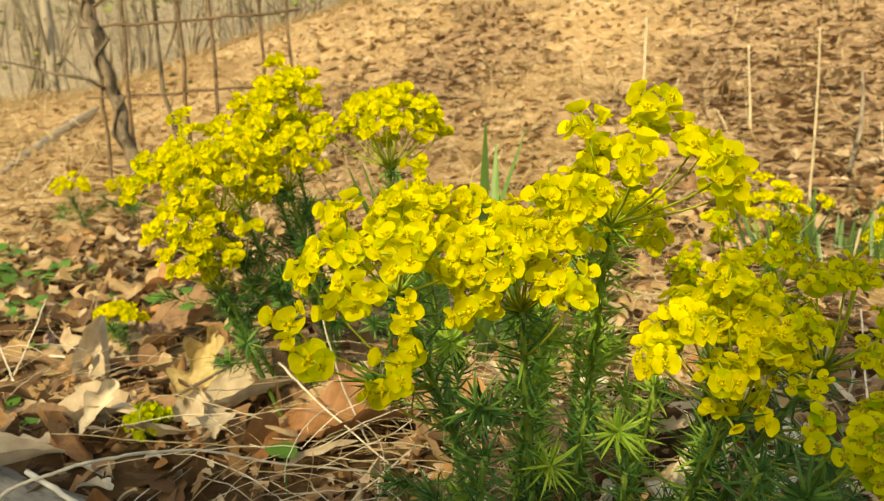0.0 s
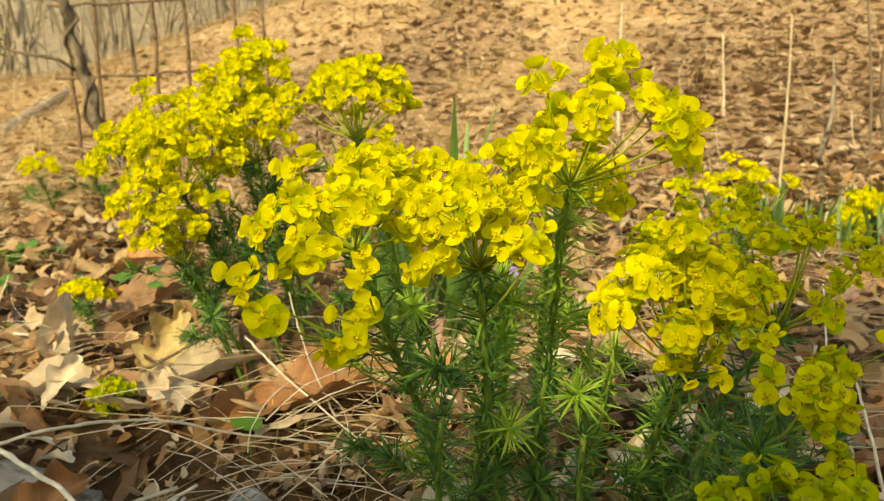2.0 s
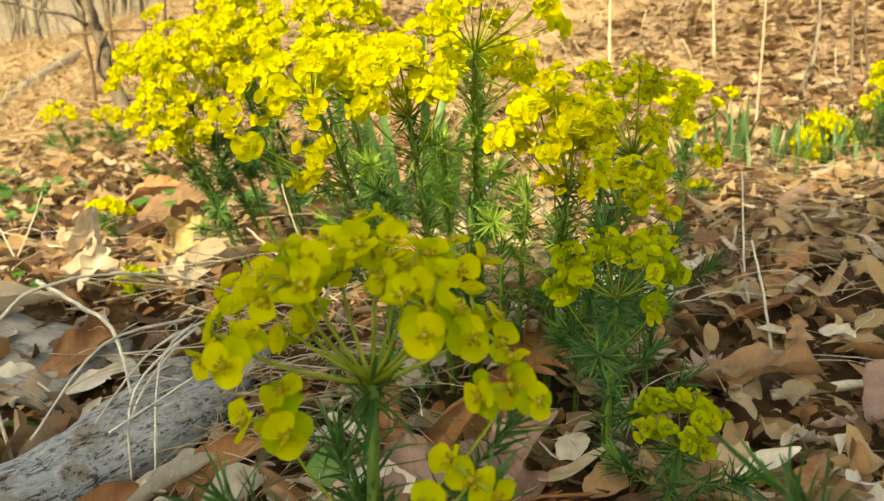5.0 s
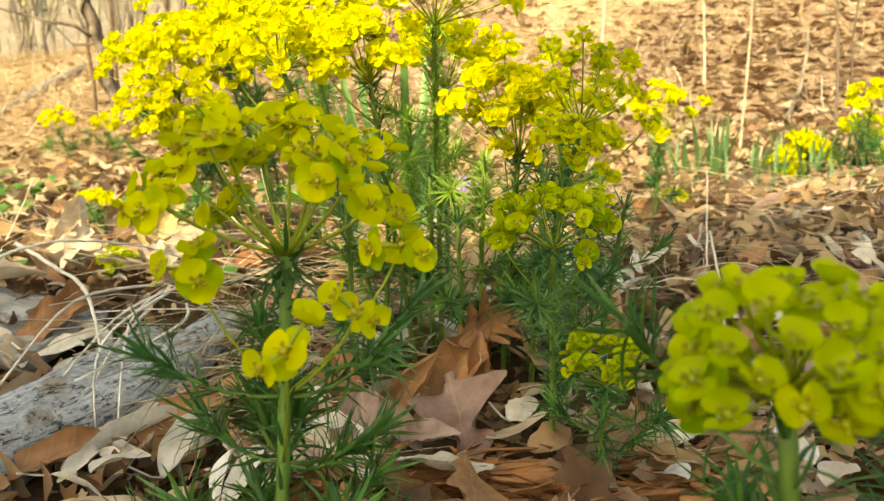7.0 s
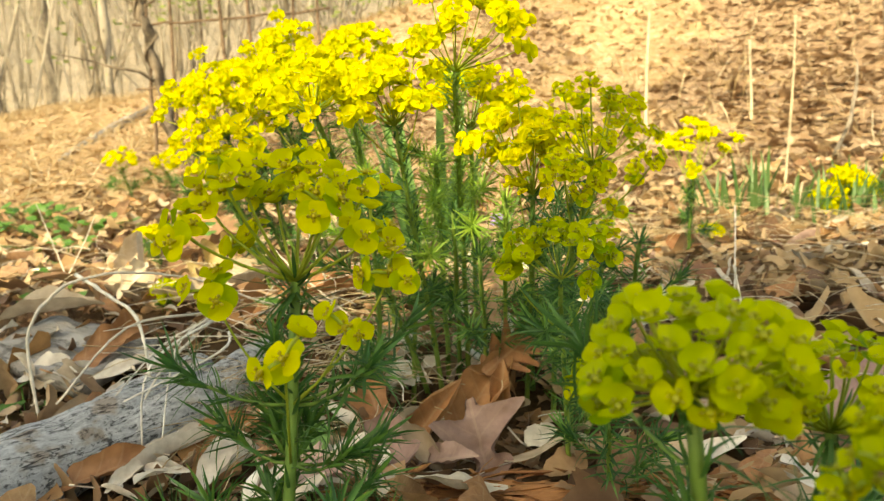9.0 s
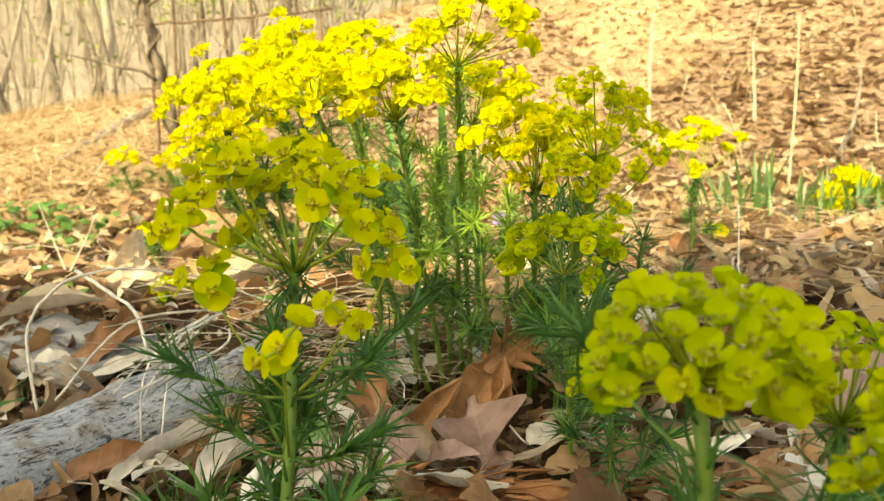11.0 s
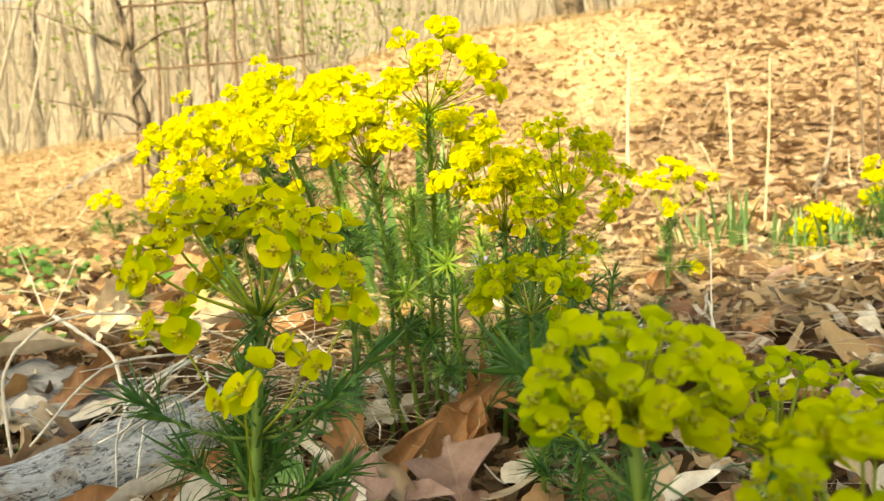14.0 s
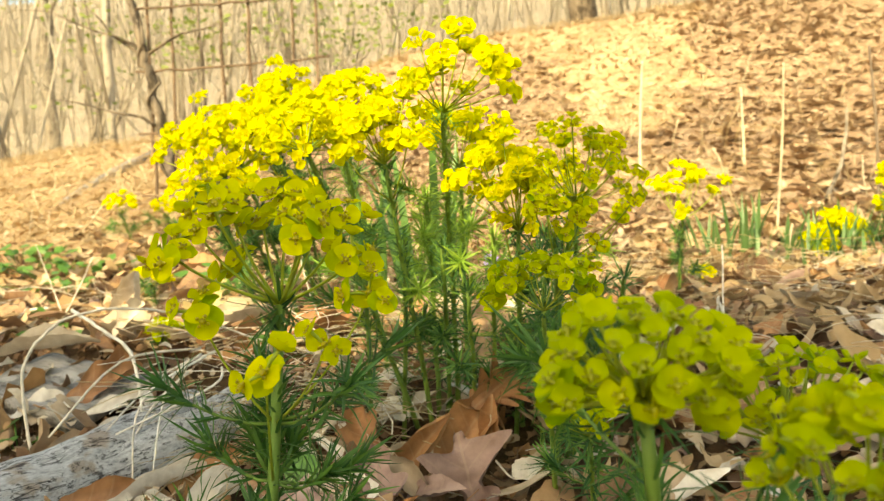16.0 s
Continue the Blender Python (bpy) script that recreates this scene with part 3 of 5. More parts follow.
    for i in range(rays):
        w = (i + 0.5) / rays
        zc = 1 - droop * w
        rad = math.sqrt(1 - zc * zc)
        az = i * 2.39996 + seed
        k = r.uniform(0.82, 1.08) if young else r.uniform(0.6, 1.14)
        tip = C + Vector((a * rad * math.cos(az), (ay or a) * rad * math.sin(az), b * zc)) * k
        ray(J, tip, fork + (r.random() < 0.6 and fork > 0) + (0 if young else 1 if reach > 1 else 2))
    n = len(stem) - 1
    for k, (x, y, z) in enumerate(sides):
        tip = Vector((x, y, z)) - base
        t = min(max(0.70 if reach > 1 else 0.55, (tip.z - 0.02) / max(J.z, 0.03)), 0.95)
        ray(stem[int(t * n)], tip, 2 if k % 2 else 3, 0.9 if reach > 1 else 1.1, Vector((-0.1, -0.8, 0.45)))
    head = part("flower_head", s.mesh("flower_head", [RAY]), plant)
    # olive plants and the near one take the shade-coloured flowers
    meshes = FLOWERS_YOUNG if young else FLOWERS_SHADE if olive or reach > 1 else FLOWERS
    for p, d, k in flowers:
        d = (d + Vector([r.uniform(-0.25, 0.25) for _ in range(3)])).normalized()
        part("flower", r.choice(meshes), head, Matrix.Translation(p) @ facing(d, r.uniform(0, 6.28)) @ Matrix.Scale(k, 4))
    return plant


TALL = "tall green spurge topped by a bright yellow flower dome"
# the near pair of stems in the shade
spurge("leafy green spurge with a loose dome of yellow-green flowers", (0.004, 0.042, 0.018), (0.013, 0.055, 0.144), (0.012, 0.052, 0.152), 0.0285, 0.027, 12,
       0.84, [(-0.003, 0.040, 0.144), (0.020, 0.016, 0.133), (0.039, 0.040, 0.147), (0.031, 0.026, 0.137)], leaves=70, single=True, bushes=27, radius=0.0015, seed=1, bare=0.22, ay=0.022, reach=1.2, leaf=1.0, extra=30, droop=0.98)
spurge("stout spurge with a flat-topped crowded lime flower head", (0.100, -0.005, 0.012), (0.0935, -0.009, 0.1315), (0.092, -0.016, 0.1365), 0.0152, 0.0115, 48,
       0.52, (), True, leaves=50, single=True, bushes=9, radius=0.0014, seed=2, droop=1.45, ay=0.015, leaf=1.1, fork=0)
spurge("spurge with a crowded lime flower head beside another", (0.136, 0.02, 0.012), (0.126, 0.015, 0.116), (0.128, 0.013, 0.125), 0.0170, 0.010, 44,
       0.48, (), True, leaves=60, single=True, bushes=8, radius=0.0013, seed=3, leaf=1.1, fork=0, droop=1.45)
spurge("spurge with broad lime-yellow bracts close to the ground", (0.122, -0.035, 0.012), (0.116, -0.040, 0.116), (0.116, -0.042, 0.127), 0.0115, 0.011, 12,
       0.50, (), True, leaves=40, single=True, bushes=2, radius=0.0013, seed=4, leaf=1.1, fork=2)
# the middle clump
spurge("tall spurge with an open dome of bright yellow bracts", (0.045, 0.335, 0.045), (0.048, 0.244, 0.221), (0.056, 0.236, 0.231), 0.028, 0.027, 12, 1.07, (), leaves=110, seed=5, bushes=3, fork=3, extra=160, lit_top=True)
spurge("green leafy spurge stem without flowers", (0.032, 0.350, 0.045), (0.032, 0.310, 0.181), (0.032, 0.310, 0.181), 0.01, 0.01, 0, leaves=120, seed=6, bushes=3, extra=170, lit_top=True)
for k, (x0, y0, x, y, z) in enumerate(((0.010, 0.330, 0.0227, 0.272, 0.158), (0.040, 0.340, 0.0430, 0.270, 0.152), (0.068, 0.345, 0.0709, 0.280, 0.156), (0.080, 0.325, 0.0854, 0.262, 0.142),
                                       (-0.006, 0.300, 0.0040, 0.245, 0.146), (0.095, 0.310, 0.0960, 0.245, 0.136), (0.122, 0.340, 0.1240, 0.295, 0.118), (0.058, 0.310, 0.0560, 0.268, 0.128), (0.112, 0.290, 0.1120, 0.232, 0.128), (0.138, 0.330, 0.1400, 0.270, 0.132), (0.100, 0.262, 0.0980, 0.215, 0.112))):
    spurge("leafy dark green spurge stem without flowers", (x0, y0, ground_h(x0, y0)), (x, y, z), (x, y, z), 0.01, 0.01, 0, leaves=90, seed=70 + k, bushes=3, bare=0.14, radius=0.0013, group="leafy spurge stems", lit_top=k in (0, 2, 3))
spurge("leaning spurge with dark foliage and wide yellow sprays", (0.023, 0.330, 0.035), (-0.021, 0.235, 0.204), (-0.024, 0.240, 0.208), 0.027, 0.025, 14, 1.07,
       [(-0.053, 0.224, 0.198), (-0.047, 0.220, 0.188), (-0.042, 0.244, 0.199), (-0.017, 0.214, 0.200), (-0.021, 0.230, 0.182), (-0.028, 0.240, 0.171)], leaves=130, seed=7, bushes=5)
spurge("spurge with a dense cluster of golden yellow bracts", (0.030, 0.325, 0.04), (0.018, 0.238, 0.196), (0.016, 0.238, 0.204), 0.021, 0.030, 15, 1.03,
       [(0.032, 0.219, 0.205), (0.001, 0.220, 0.200)], leaves=110, seed=8, bushes=2, extra=30)
spurge(TALL, (0.0, 0.370, 0.05), (-0.014, 0.300, 0.206), (-0.013, 0.290, 0.216), 0.020, 0.020, 12, 1.03, (), leaves=90, seed=9, extra=40, lit_top=True)
spurge("broad spurge with yellow flowers toned olive for half shade", (0.098, 0.350, 0.04), (0.112, 0.235, 0.172), (0.110, 0.230, 0.182), 0.027, 0.032, 14, 0.90,
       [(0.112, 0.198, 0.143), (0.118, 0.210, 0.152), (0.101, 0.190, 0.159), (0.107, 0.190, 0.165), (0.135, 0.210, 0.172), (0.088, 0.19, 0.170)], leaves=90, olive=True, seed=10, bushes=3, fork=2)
spurge("slender spurge with a few yellow flowers", (0.085, 0.340, 0.04), (0.083, 0.232, 0.160), (0.077, 0.228, 0.180), 0.022, 0.024, 14, 1.0,
       [(0.076, 0.224, 0.164), (0.090, 0.230, 0.163)], leaves=75, seed=11, bushes=2)
spurge("spurge with yellow sprays toned olive for shade, crowded by its neighbours", (0.110, 0.300, 0.03), (0.098, 0.205, 0.156), (0.100, 0.196, 0.166), 0.018, 0.012, 3, 0.9,
       [(0.093, 0.180, 0.168), (0.112, 0.200, 0.170)], leaves=75, olive=True, seed=21, bushes=2)
spurge("short spurge with a flat head of lime flowers", (0.098, 0.240, 0.02), (0.090, 0.178, 0.126), (0.090, 0.175, 0.136), 0.019, 0.011, 10, 0.72,
       [(0.069, 0.170, 0.132), (0.100, 0.165, 0.126)], True, leaves=90, seed=12, bushes=3, radius=0.0012)
spurge("low spurge with a small pale lime flower head", (0.112, 0.200, 0.015), (0.104, 0.152, 0.080), (0.104, 0.150, 0.087), 0.014, 0.009, 10, 0.62, (), True, leaves=70, seed=13, bushes=3, radius=0.0012)
spurge("broad spurge with yellow flowers toned olive for shade, behind its neighbours", (0.128, 0.430, 0.055), (0.126, 0.345, 0.172), (0.126, 0.335, 0.184), 0.036, 0.027, 14, 0.92,
       [(0.161, 0.390, 0.172), (0.126, 0.365, 0.157), (0.150, 0.33, 0.165)], leaves=80, olive=True, seed=22, bushes=2, lit_top=True)
spurge("spurge with a bright yellow head behind the open dome", (0.050, 0.385, ground_h(0.050, 0.385)), (0.053, 0.315, 0.197), (0.053, 0.300, 0.213), 0.024, 0.018, 11, 1.05, (), leaves=90, seed=95, bushes=2, lit_top=True)
# the sunlit group behind
for k, (x, y, z) in enumerate(((-0.175, 0.5, 0.25), (-0.136, 0.49, 0.244), (-0.129, 0.54, 0.271), (-0.161, 0.47, 0.215))):
    spurge("sunlit spurge with a loose bright yellow head", (x + 0.035, y + 0.06, ground_h(x + 0.035, y + 0.06)), (x, y, z - 0.022), (x, y, z - 0.006), 0.026, 0.022, 10, 1.05, (), leaves=110, seed=90 + k, bushes=4)
spurge("lower spurge of the clump with a yellow head", (-0.120, 0.545, 0.065), (-0.150, 0.475, 0.172), (-0.158, 0.470, 0.187), 0.022, 0.022, 11, 1.03, (), leaves=90, seed=23, bushes=2)
spurge(TALL, (-0.090, 0.575, 0.067), (-0.108, 0.505, 0.232), (-0.108, 0.500, 0.248), 0.024, 0.024, 12, 1.03, (), leaves=170, seed=24, bushes=6)
spurge(TALL, (-0.115, 0.580, 0.065), (-0.156, 0.500, 0.215), (-0.162, 0.510, 0.232), 0.043, 0.046, 32, 1.07,
       [(-0.200, 0.500, 0.207), (-0.122, 0.450, 0.211), (-0.165, 0.480, 0.208), (-0.156, 0.470, 0.194), (-0.155, 0.470, 0.185)], leaves=190, seed=14, bushes=6)
spurge(TALL, (-0.105, 0.640, 0.07), (-0.135, 0.570, 0.245), (-0.135, 0.570, 0.268), 0.033, 0.034, 22, 1.07, (), leaves=180, seed=15, bushes=6)
spurge("tallest spurge of the clump with a round yellow head", (-0.095, 0.620, 0.07), (-0.116, 0.560, 0.272), (-0.116, 0.560, 0.292), 0.026, 0.030, 17, 1.07, [(-0.11, 0.52, 0.265), (-0.105, 0.52, 0.25)], leaves=180, seed=16, bushes=6)
spurge(TALL, (-0.055, 0.540, 0.065), (-0.036, 0.447, 0.243), (-0.038, 0.460, 0.262), 0.037, 0.032, 26, 1.07, [(-0.019, 0.420, 0.242)], leaves=120, seed=17, bushes=4)
# scattered plants farther off
spurge("slim spurge with a loose olive-yellow head", (0.250, 0.615, 0.067), (0.256, 0.605, 0.160), (0.262, 0.625, 0.190), 0.036, 0.028, 12, 1.1,
       [(0.250, 0.580, 0.168), (0.238, 0.600, 0.192)], leaves=150, seed=18, bushes=3, bare=0.1)
spurge("small spurge with a single yellow cluster", (0.312, 0.74, 0.08), (0.309, 0.730, 0.094), (0.309, 0.728, 0.098), 0.012, 0.008, 4, 1.1, (), leaves=20, seed=19, bushes=1)
for k, (x, y, z, a) in enumerate(((0.590, 0.85, 0.205, 0.030), (0.640, 0.95, 0.172, 0.035), (0.575, 0.96, 0.138, 0.022), (-0.647, 1.31, 0.243, 0.032), (-0.595, 1.40, 0.235, 0.030), (0.66, 0.90, 0.13, 0.028), (0.53, 0.90, 0.150, 0.020), (0.50, 0.88, 0.125, 0.016))):
    g = ground_h(x, y + 0.03)
    spurge("distant spurge with a loose yellow head on the slope", (x + 0.01, y + 0.03, g), (x, y, max(g + 0.03, z - 0.022)), (x, y, z - 0.008), a, 0.024, 11, 1.25, (), leaves=130, seed=30 + k, bushes=4, bare=0.1, leaf=1.5)
spurge("small spurge tuft with a bright yellow head", (-0.305, 0.690, 0.080), (-0.305, 0.680, 0.112), (-0.305, 0.678, 0.120), 0.016, 0.014, 8, 1.1, (), leaves=45, seed=40, bushes=2)
spurge("young spurge shoot with lime-green bracts on litter", (-0.207, 0.485, 0.066), (-0.207, 0.481, 0.080), (-0.207, 0.481, 0.085), 0.013, 0.008, 8, 0.85, (), True, leaves=34, seed=41, bushes=1, leaf=0.7)


# ---- fallen leaves ----
def dry_leaf(length, width, lobes, depth, curl, arch, twist, seed, n=13, cols=2):
    """A curled dry leaf along +x, with lobed edges when lobes is set; curl rolls its edges up, arch bends it lengthwise."""
    r = random.Random(seed)
    verts, faces = [], []
    ph, skew = r.uniform(0, 1), r.uniform(-0.25, 0.25)
    row = 2 * cols + 1
    for i in range(n + 1):
        t = i / n
        w0 = width * 0.5 * math.sin(math.pi * (0.03 + 0.95 * t ** 0.85)) ** 0.75
        for k in range(-cols, cols + 1):
            v = k / cols
            lob = 1.0
            if lobes:
                lob = 1 - depth * (0.5 + 0.5 * math.cos(2 * math.pi * (lobes * t + ph + (0.18 if v > 0 else 0)))) * abs(v) ** 0.7
            w = w0 * lob * v * (1 + 0.1 * math.sin(9 * t + seed))
            ang = curl * v * (0.7 + 0.6 * t) * (1 + skew * (1 if v > 0 else -1))
            yy = w * math.cos(ang * 0.8)
            zz = abs(w) * math.sin(abs(ang)) + 0.05 * width * math.sin(7 * t + 3 * v + seed) * abs(v)
            x, z = length * (t - 0.5), zz + arch * length * (0.25 - (t - 0.5) ** 2)
            tw = twist * (t - 0.5)
            z += 0.13 * width * noise.noise(Vector((x * 55, w * 55, seed * 1.7))) + 0.05 * width * noise.noise(Vector((x * 160, w * 160, seed)))
            yy *= 1 + 0.16 * abs(v) * noise.noise(Vector((t * 13, v * 2, seed * 2.3)))
            verts.append(Vector((x + (0.20 * length * abs(v) ** 1.4 * lob * w0 / (width * 0.5) if lobes else 0.0), yy * math.cos(tw) - z * math.sin(tw), yy * math.sin(tw) + z * math.cos(tw))))
    for i in range(n):
        for k in range(row - 1):
            q = i * row + k
            faces.append((q, q + row, q + row + 1, q + 1))
    return verts, faces


def leaf_shape(name, mat, *args, **kw):
    """The blade and the stalk of a dry leaf."""
    s, q = Shape(), Shape()
    vs, fs = dry_leaf(*args, **kw)
    s.put(vs, fs)
    length, a = args[0], vs[kw.get("cols", 2)] + Vector((0.0005, 0, 0))
    q.put(*tube([a, a + Vector((-length * 0.10, 0.003, 0.002)), a + Vector((-length * 0.22, 0.010, 0.008))], [0.0006, 0.0005, 0.0006], 5))
    return s.mesh(name, [mat]), q.mesh("leaf_stalk", [mat])


def dead_leaf(meshes):
    ob = new("dead_leaf", meshes[0])
    part("leaf_stalk", meshes[1], ob)
    return ob


def rnd_leaf(r, seed, mat=None, big=1.0):
    oak = r.random() < 0.6
    ln = r.uniform(0.055, 0.095) * big
    return leaf_shape("dead_leaf", mat or DEAD, ln, ln * (r.uniform(0.55, 0.7) if oak else r.uniform(0.42, 0.55)), r.choice((2.5, 3.0, 3.5)) if oak else 0, r.uniform(0.45, 0.68),
                      r.uniform(-0.3, 1.5), r.uniform(-0.5, 0.6), r.uniform(-1.2, 1.2), seed)


r3 = random.Random(33)
LEAF_POOL = [rnd_leaf(r3, k) for k in range(22)] + [rnd_leaf(r3, 50 + k, PALE) for k in range(5)] + [rnd_leaf(r3, 70 + k, RUST) for k in range(9)] + [rnd_leaf(r3, 90 + k, MAUVE) for k in range(4)]


def lay(x, y, lift, tilt, az, roll):
    return Matrix.Translation((x, y, ground_h(x, y) + lift)) @ Matrix.Rotation(az, 4, "Z") @ Matrix.Rotation(tilt, 4, "Y") @ Matrix.Rotation(roll, 4, "X")


# leaves that one can tell apart among the stems
for i in range(300):
    y = 0.10 + 0.75 * ((i + r3.random()) / 300) ** 0.9
    x = 0.03 + r3.uniform(-1, 1) * (0.13 + 0.48 * (y + 0.15))
    if -0.33 < x < -0.08 and 0.2 < y < 0.46:
        y += 0.28
    if -0.01 < x < 0.10 and 0.23 < y < 0.33:
        x += 0.12
    ob = dead_leaf(r3.choice(LEAF_POOL))
    ob.matrix_basis = lay(x, y, r3.uniform(0.004, 0.026), r3.gauss(0, 0.55), r3.uniform(0, 6.28), r3.gauss(0, 0.5) + (math.pi if r3.random() < 0.35 else 0)) @ Matrix.Scale(r3.uniform(0.36, 0.62) + 0.28 * max(0, y - 0.35), 4)
    pale = ob.data.materials[0].name
    tagged(ob, {"dry_leaf": "curled brown dry leaf lying on leaf litter", "bleached_leaf": "bleached pale dry leaf lying on leaf litter",
                "russet_leaf": "russet curled oak leaf lying on leaf litter", "mauve_leaf": "mauve-grey lobed leaf lying on leaf litter"}[pale], "fallen leaf", "fallen leaves")


def set_leaf(label, mat, length, width, lobes, depth, curl, arch, twist, seed, m):
    tagged(dead_leaf(leaf_shape("dead_leaf", mat, length, width, lobes, depth, curl, arch, twist, seed, n=30, cols=3)), label, "fallen leaf", "large fallen leaves").matrix_basis = m


def at(x, y, z, tilt, az, roll):
    return Matrix.Translation((x, y, z)) @ Matrix.Rotation(radians(az), 4, "Z") @ Matrix.Rotation(radians(tilt), 4, "Y") @ Matrix.Rotation(radians(roll), 4, "X")


set_leaf("broad russet leaf leaning up against a stem", RUST, 0.060, 0.034, 2.5, 0.28, 0.75, 0.12, 0.4, 201, at(0.0517, 0.285, 0.046, -54, 15, 62))
set_leaf("russet leaf rolled into a tube", RUST, 0.048, 0.030, 0, 0, 1.35, 0.10, 0.3, 202, at(0.028, 0.272, 0.042, -50, 12, 58))
set_leaf("frayed orange-brown leaf tip above the russet leaves", RUST, 0.036, 0.040, 4.5, 0.62, 0.55, 0.25, 0.4, 203, at(0.0683, 0.290, 0.070, -30, 35, 68))
set_leaf("short russet lobe hanging below the frayed tip", RUST, 0.030, 0.017, 0, 0, 0.9, 0.25, 0.2, 221, at(0.0660, 0.280, 0.054, -84, 70, 10))
set_leaf("mauve-brown oak leaf with finger lobes held upright", MAUVE, 0.046, 0.054, 1.7, 0.84, 0.55, 0.25, 0.3, 204, at(0.0525, 0.243, 0.035, -56, 115, -8))
set_leaf("mauve-brown leaf lobe lying on litter", MAUVE, 0.036, 0.016, 0, 0, 0.7, 0.2, 0.2, 222, at(0.037, 0.228, 0.032, -14, -25, 35))
set_leaf("grey-mauve lobed leaf propped on the litter", MAUVE, 0.046, 0.036, 2.5, 0.50, 0.6, 0.1, -0.3, 205, at(0.0085, 0.228, 0.033, -60, 95, -14))
set_leaf("folded pale tan leaf behind a mauve one", PALE, 0.036, 0.020, 0, 0, -1.2, 0.35, 0.2, 223, at(0.0209, 0.240, 0.036, -35, 150, -40))
set_leaf("dark russet leaf leaning towards the log", RUST, 0.048, 0.032, 3, 0.35, 1.0, 0.2, 0.3, 224, at(-0.006, 0.283, 0.043, -42, 120, -20))
set_leaf("white papery leaf under a round green leaf", SCRAP, 0.052, 0.034, 2, 0.25, 0.4, 0.15, 0.2, 206, at(-0.016, 0.222, 0.030, -10, 8, 40))
set_leaf("white leaf scrap beside rotten wood", SCRAP, 0.020, 0.014, 0, 0, 0.5, 0.2, 0.3, 225, at(0.084, 0.250, 0.036, -20, 30, 35))
set_leaf("bleached rolled leaf like a tube beside the log", SCRAP, 0.064, 0.024, 0, 0, 1.1, 0.1, 0.3, 207, at(-0.105, 0.236, 0.034, -8, 55, -20))
set_leaf("russet leaf end behind the bleached one", RUST, 0.038, 0.026, 0, 0, 0.9, 0.2, 0.2, 226, at(-0.082, 0.256, 0.036, -20, 20, 30))
set_leaf("brown leaf curled under the log", RUST, 0.050, 0.022, 0, 0, 0.8, 0.2, 0.2, 227, at(-0.129, 0.222, 0.032, -6, 35, 30))
set_leaf("white papery leaf rolled at its edges", SCRAP, 0.042, 0.026, 0, 0, 1.2, 0.2, 0.3, 228, at(-0.070, 0.228, 0.032, -10, 60, 10))
set_leaf("orange-brown leaf folded like a tent", RUST, 0.058, 0.036, 3, 0.3, -0.9, 0.3, 0.2, 208, at(-0.198, 0.360, 0.064, -22, 45, 35))
set_leaf("white papery leaf scrap beside the log", SCRAP, 0.036, 0.026, 2, 0.25, 0.5, 0.1, 0.2, 209, at(-0.238, 0.348, 0.054, -12, 15, 32))
set_leaf("white papery leaf scrap lying on the log", SCRAP, 0.036, 0.015, 2, 0.3, 0.5, 0.1, 0.2, 219, at(-0.176, 0.328, 0.058, -14, 28, 30))
set_leaf("pale tan leaf arched behind the grey board", PALE, 0.075, 0.032, 0, 0, -0.9, 0.2, 0.2, 229, at(-0.275, 0.425, 0.082, -4, 20, 14))
set_leaf("bleached rounded dry leaf arched over the litter", PALE, 0.090, 0.038, 0, 0, -0.9, 0.3, 0.1, 210, at(-0.250, 0.505, 0.080, 0, 5, 10))
set_leaf("pale ribbed leaf curled into a trough", PALE, 0.085, 0.040, 0, 0, -1.0, 0.2, 0.1, 211, at(-0.148, 0.520, 0.085, -8, 28, 5))
set_leaf("light brown lobed oak leaf with a pointed upright lobe", OCHRE, 0.080, 0.052, 3, 0.62, 0.9, 0.2, 0.4, 212, at(-0.195, 0.560, 0.092, -58, 70, 10))
set_leaf("pale leaf cupped upright in the litter", PALE, 0.060, 0.048, 0, 0, 1.3, 0.1, 0.2, 213, at(-0.300, 0.625, 0.104, -70, 95, 0))
set_leaf("broad brown leaf lying flat in the sun", DEAD, 0.110, 0.080, 2.5, 0.3, 0.3, 0.15, 0.1, 214, at(-0.270, 0.720, 0.106, -18, 15, 20))
set_leaf("broad red-brown leaf beside pale straw", RUST, 0.110, 0.075, 2.5, 0.3, -0.4, 0.2, 0.1, 215, at(-0.085, 0.470, 0.078, -10, 10, 10))
set_leaf("bright orange leaf in the sun", RUST, 0.095, 0.045, 0, 0, 0.8, 0.1, 0.1, 216, at(-0.340, 0.900, 0.118, -15, -20, 20))
set_leaf("dark violet-grey leaf standing behind the stems", DEAD, 0.055, 0.042, 0, 0, 0.5, 0.1, 0.1, 217, at(0.066, 0.420, 0.086, -55, 85, 5))
set_leaf("large tan leaf lying across the litter", DEAD, 0.065, 0.042, 2.5, 0.35, 0.7, 0.2, 0.3, 218, at(0.190, 0.300, 0.045, -10, -20, 15))
set_leaf("dark grey leaf shiny side up", MAUVE, 0.070, 0.042, 2.5, 0.25, -0.6, 0.2, 0.3, 220, at(0.255, 0.270, 0.045, -12, 30, 15))


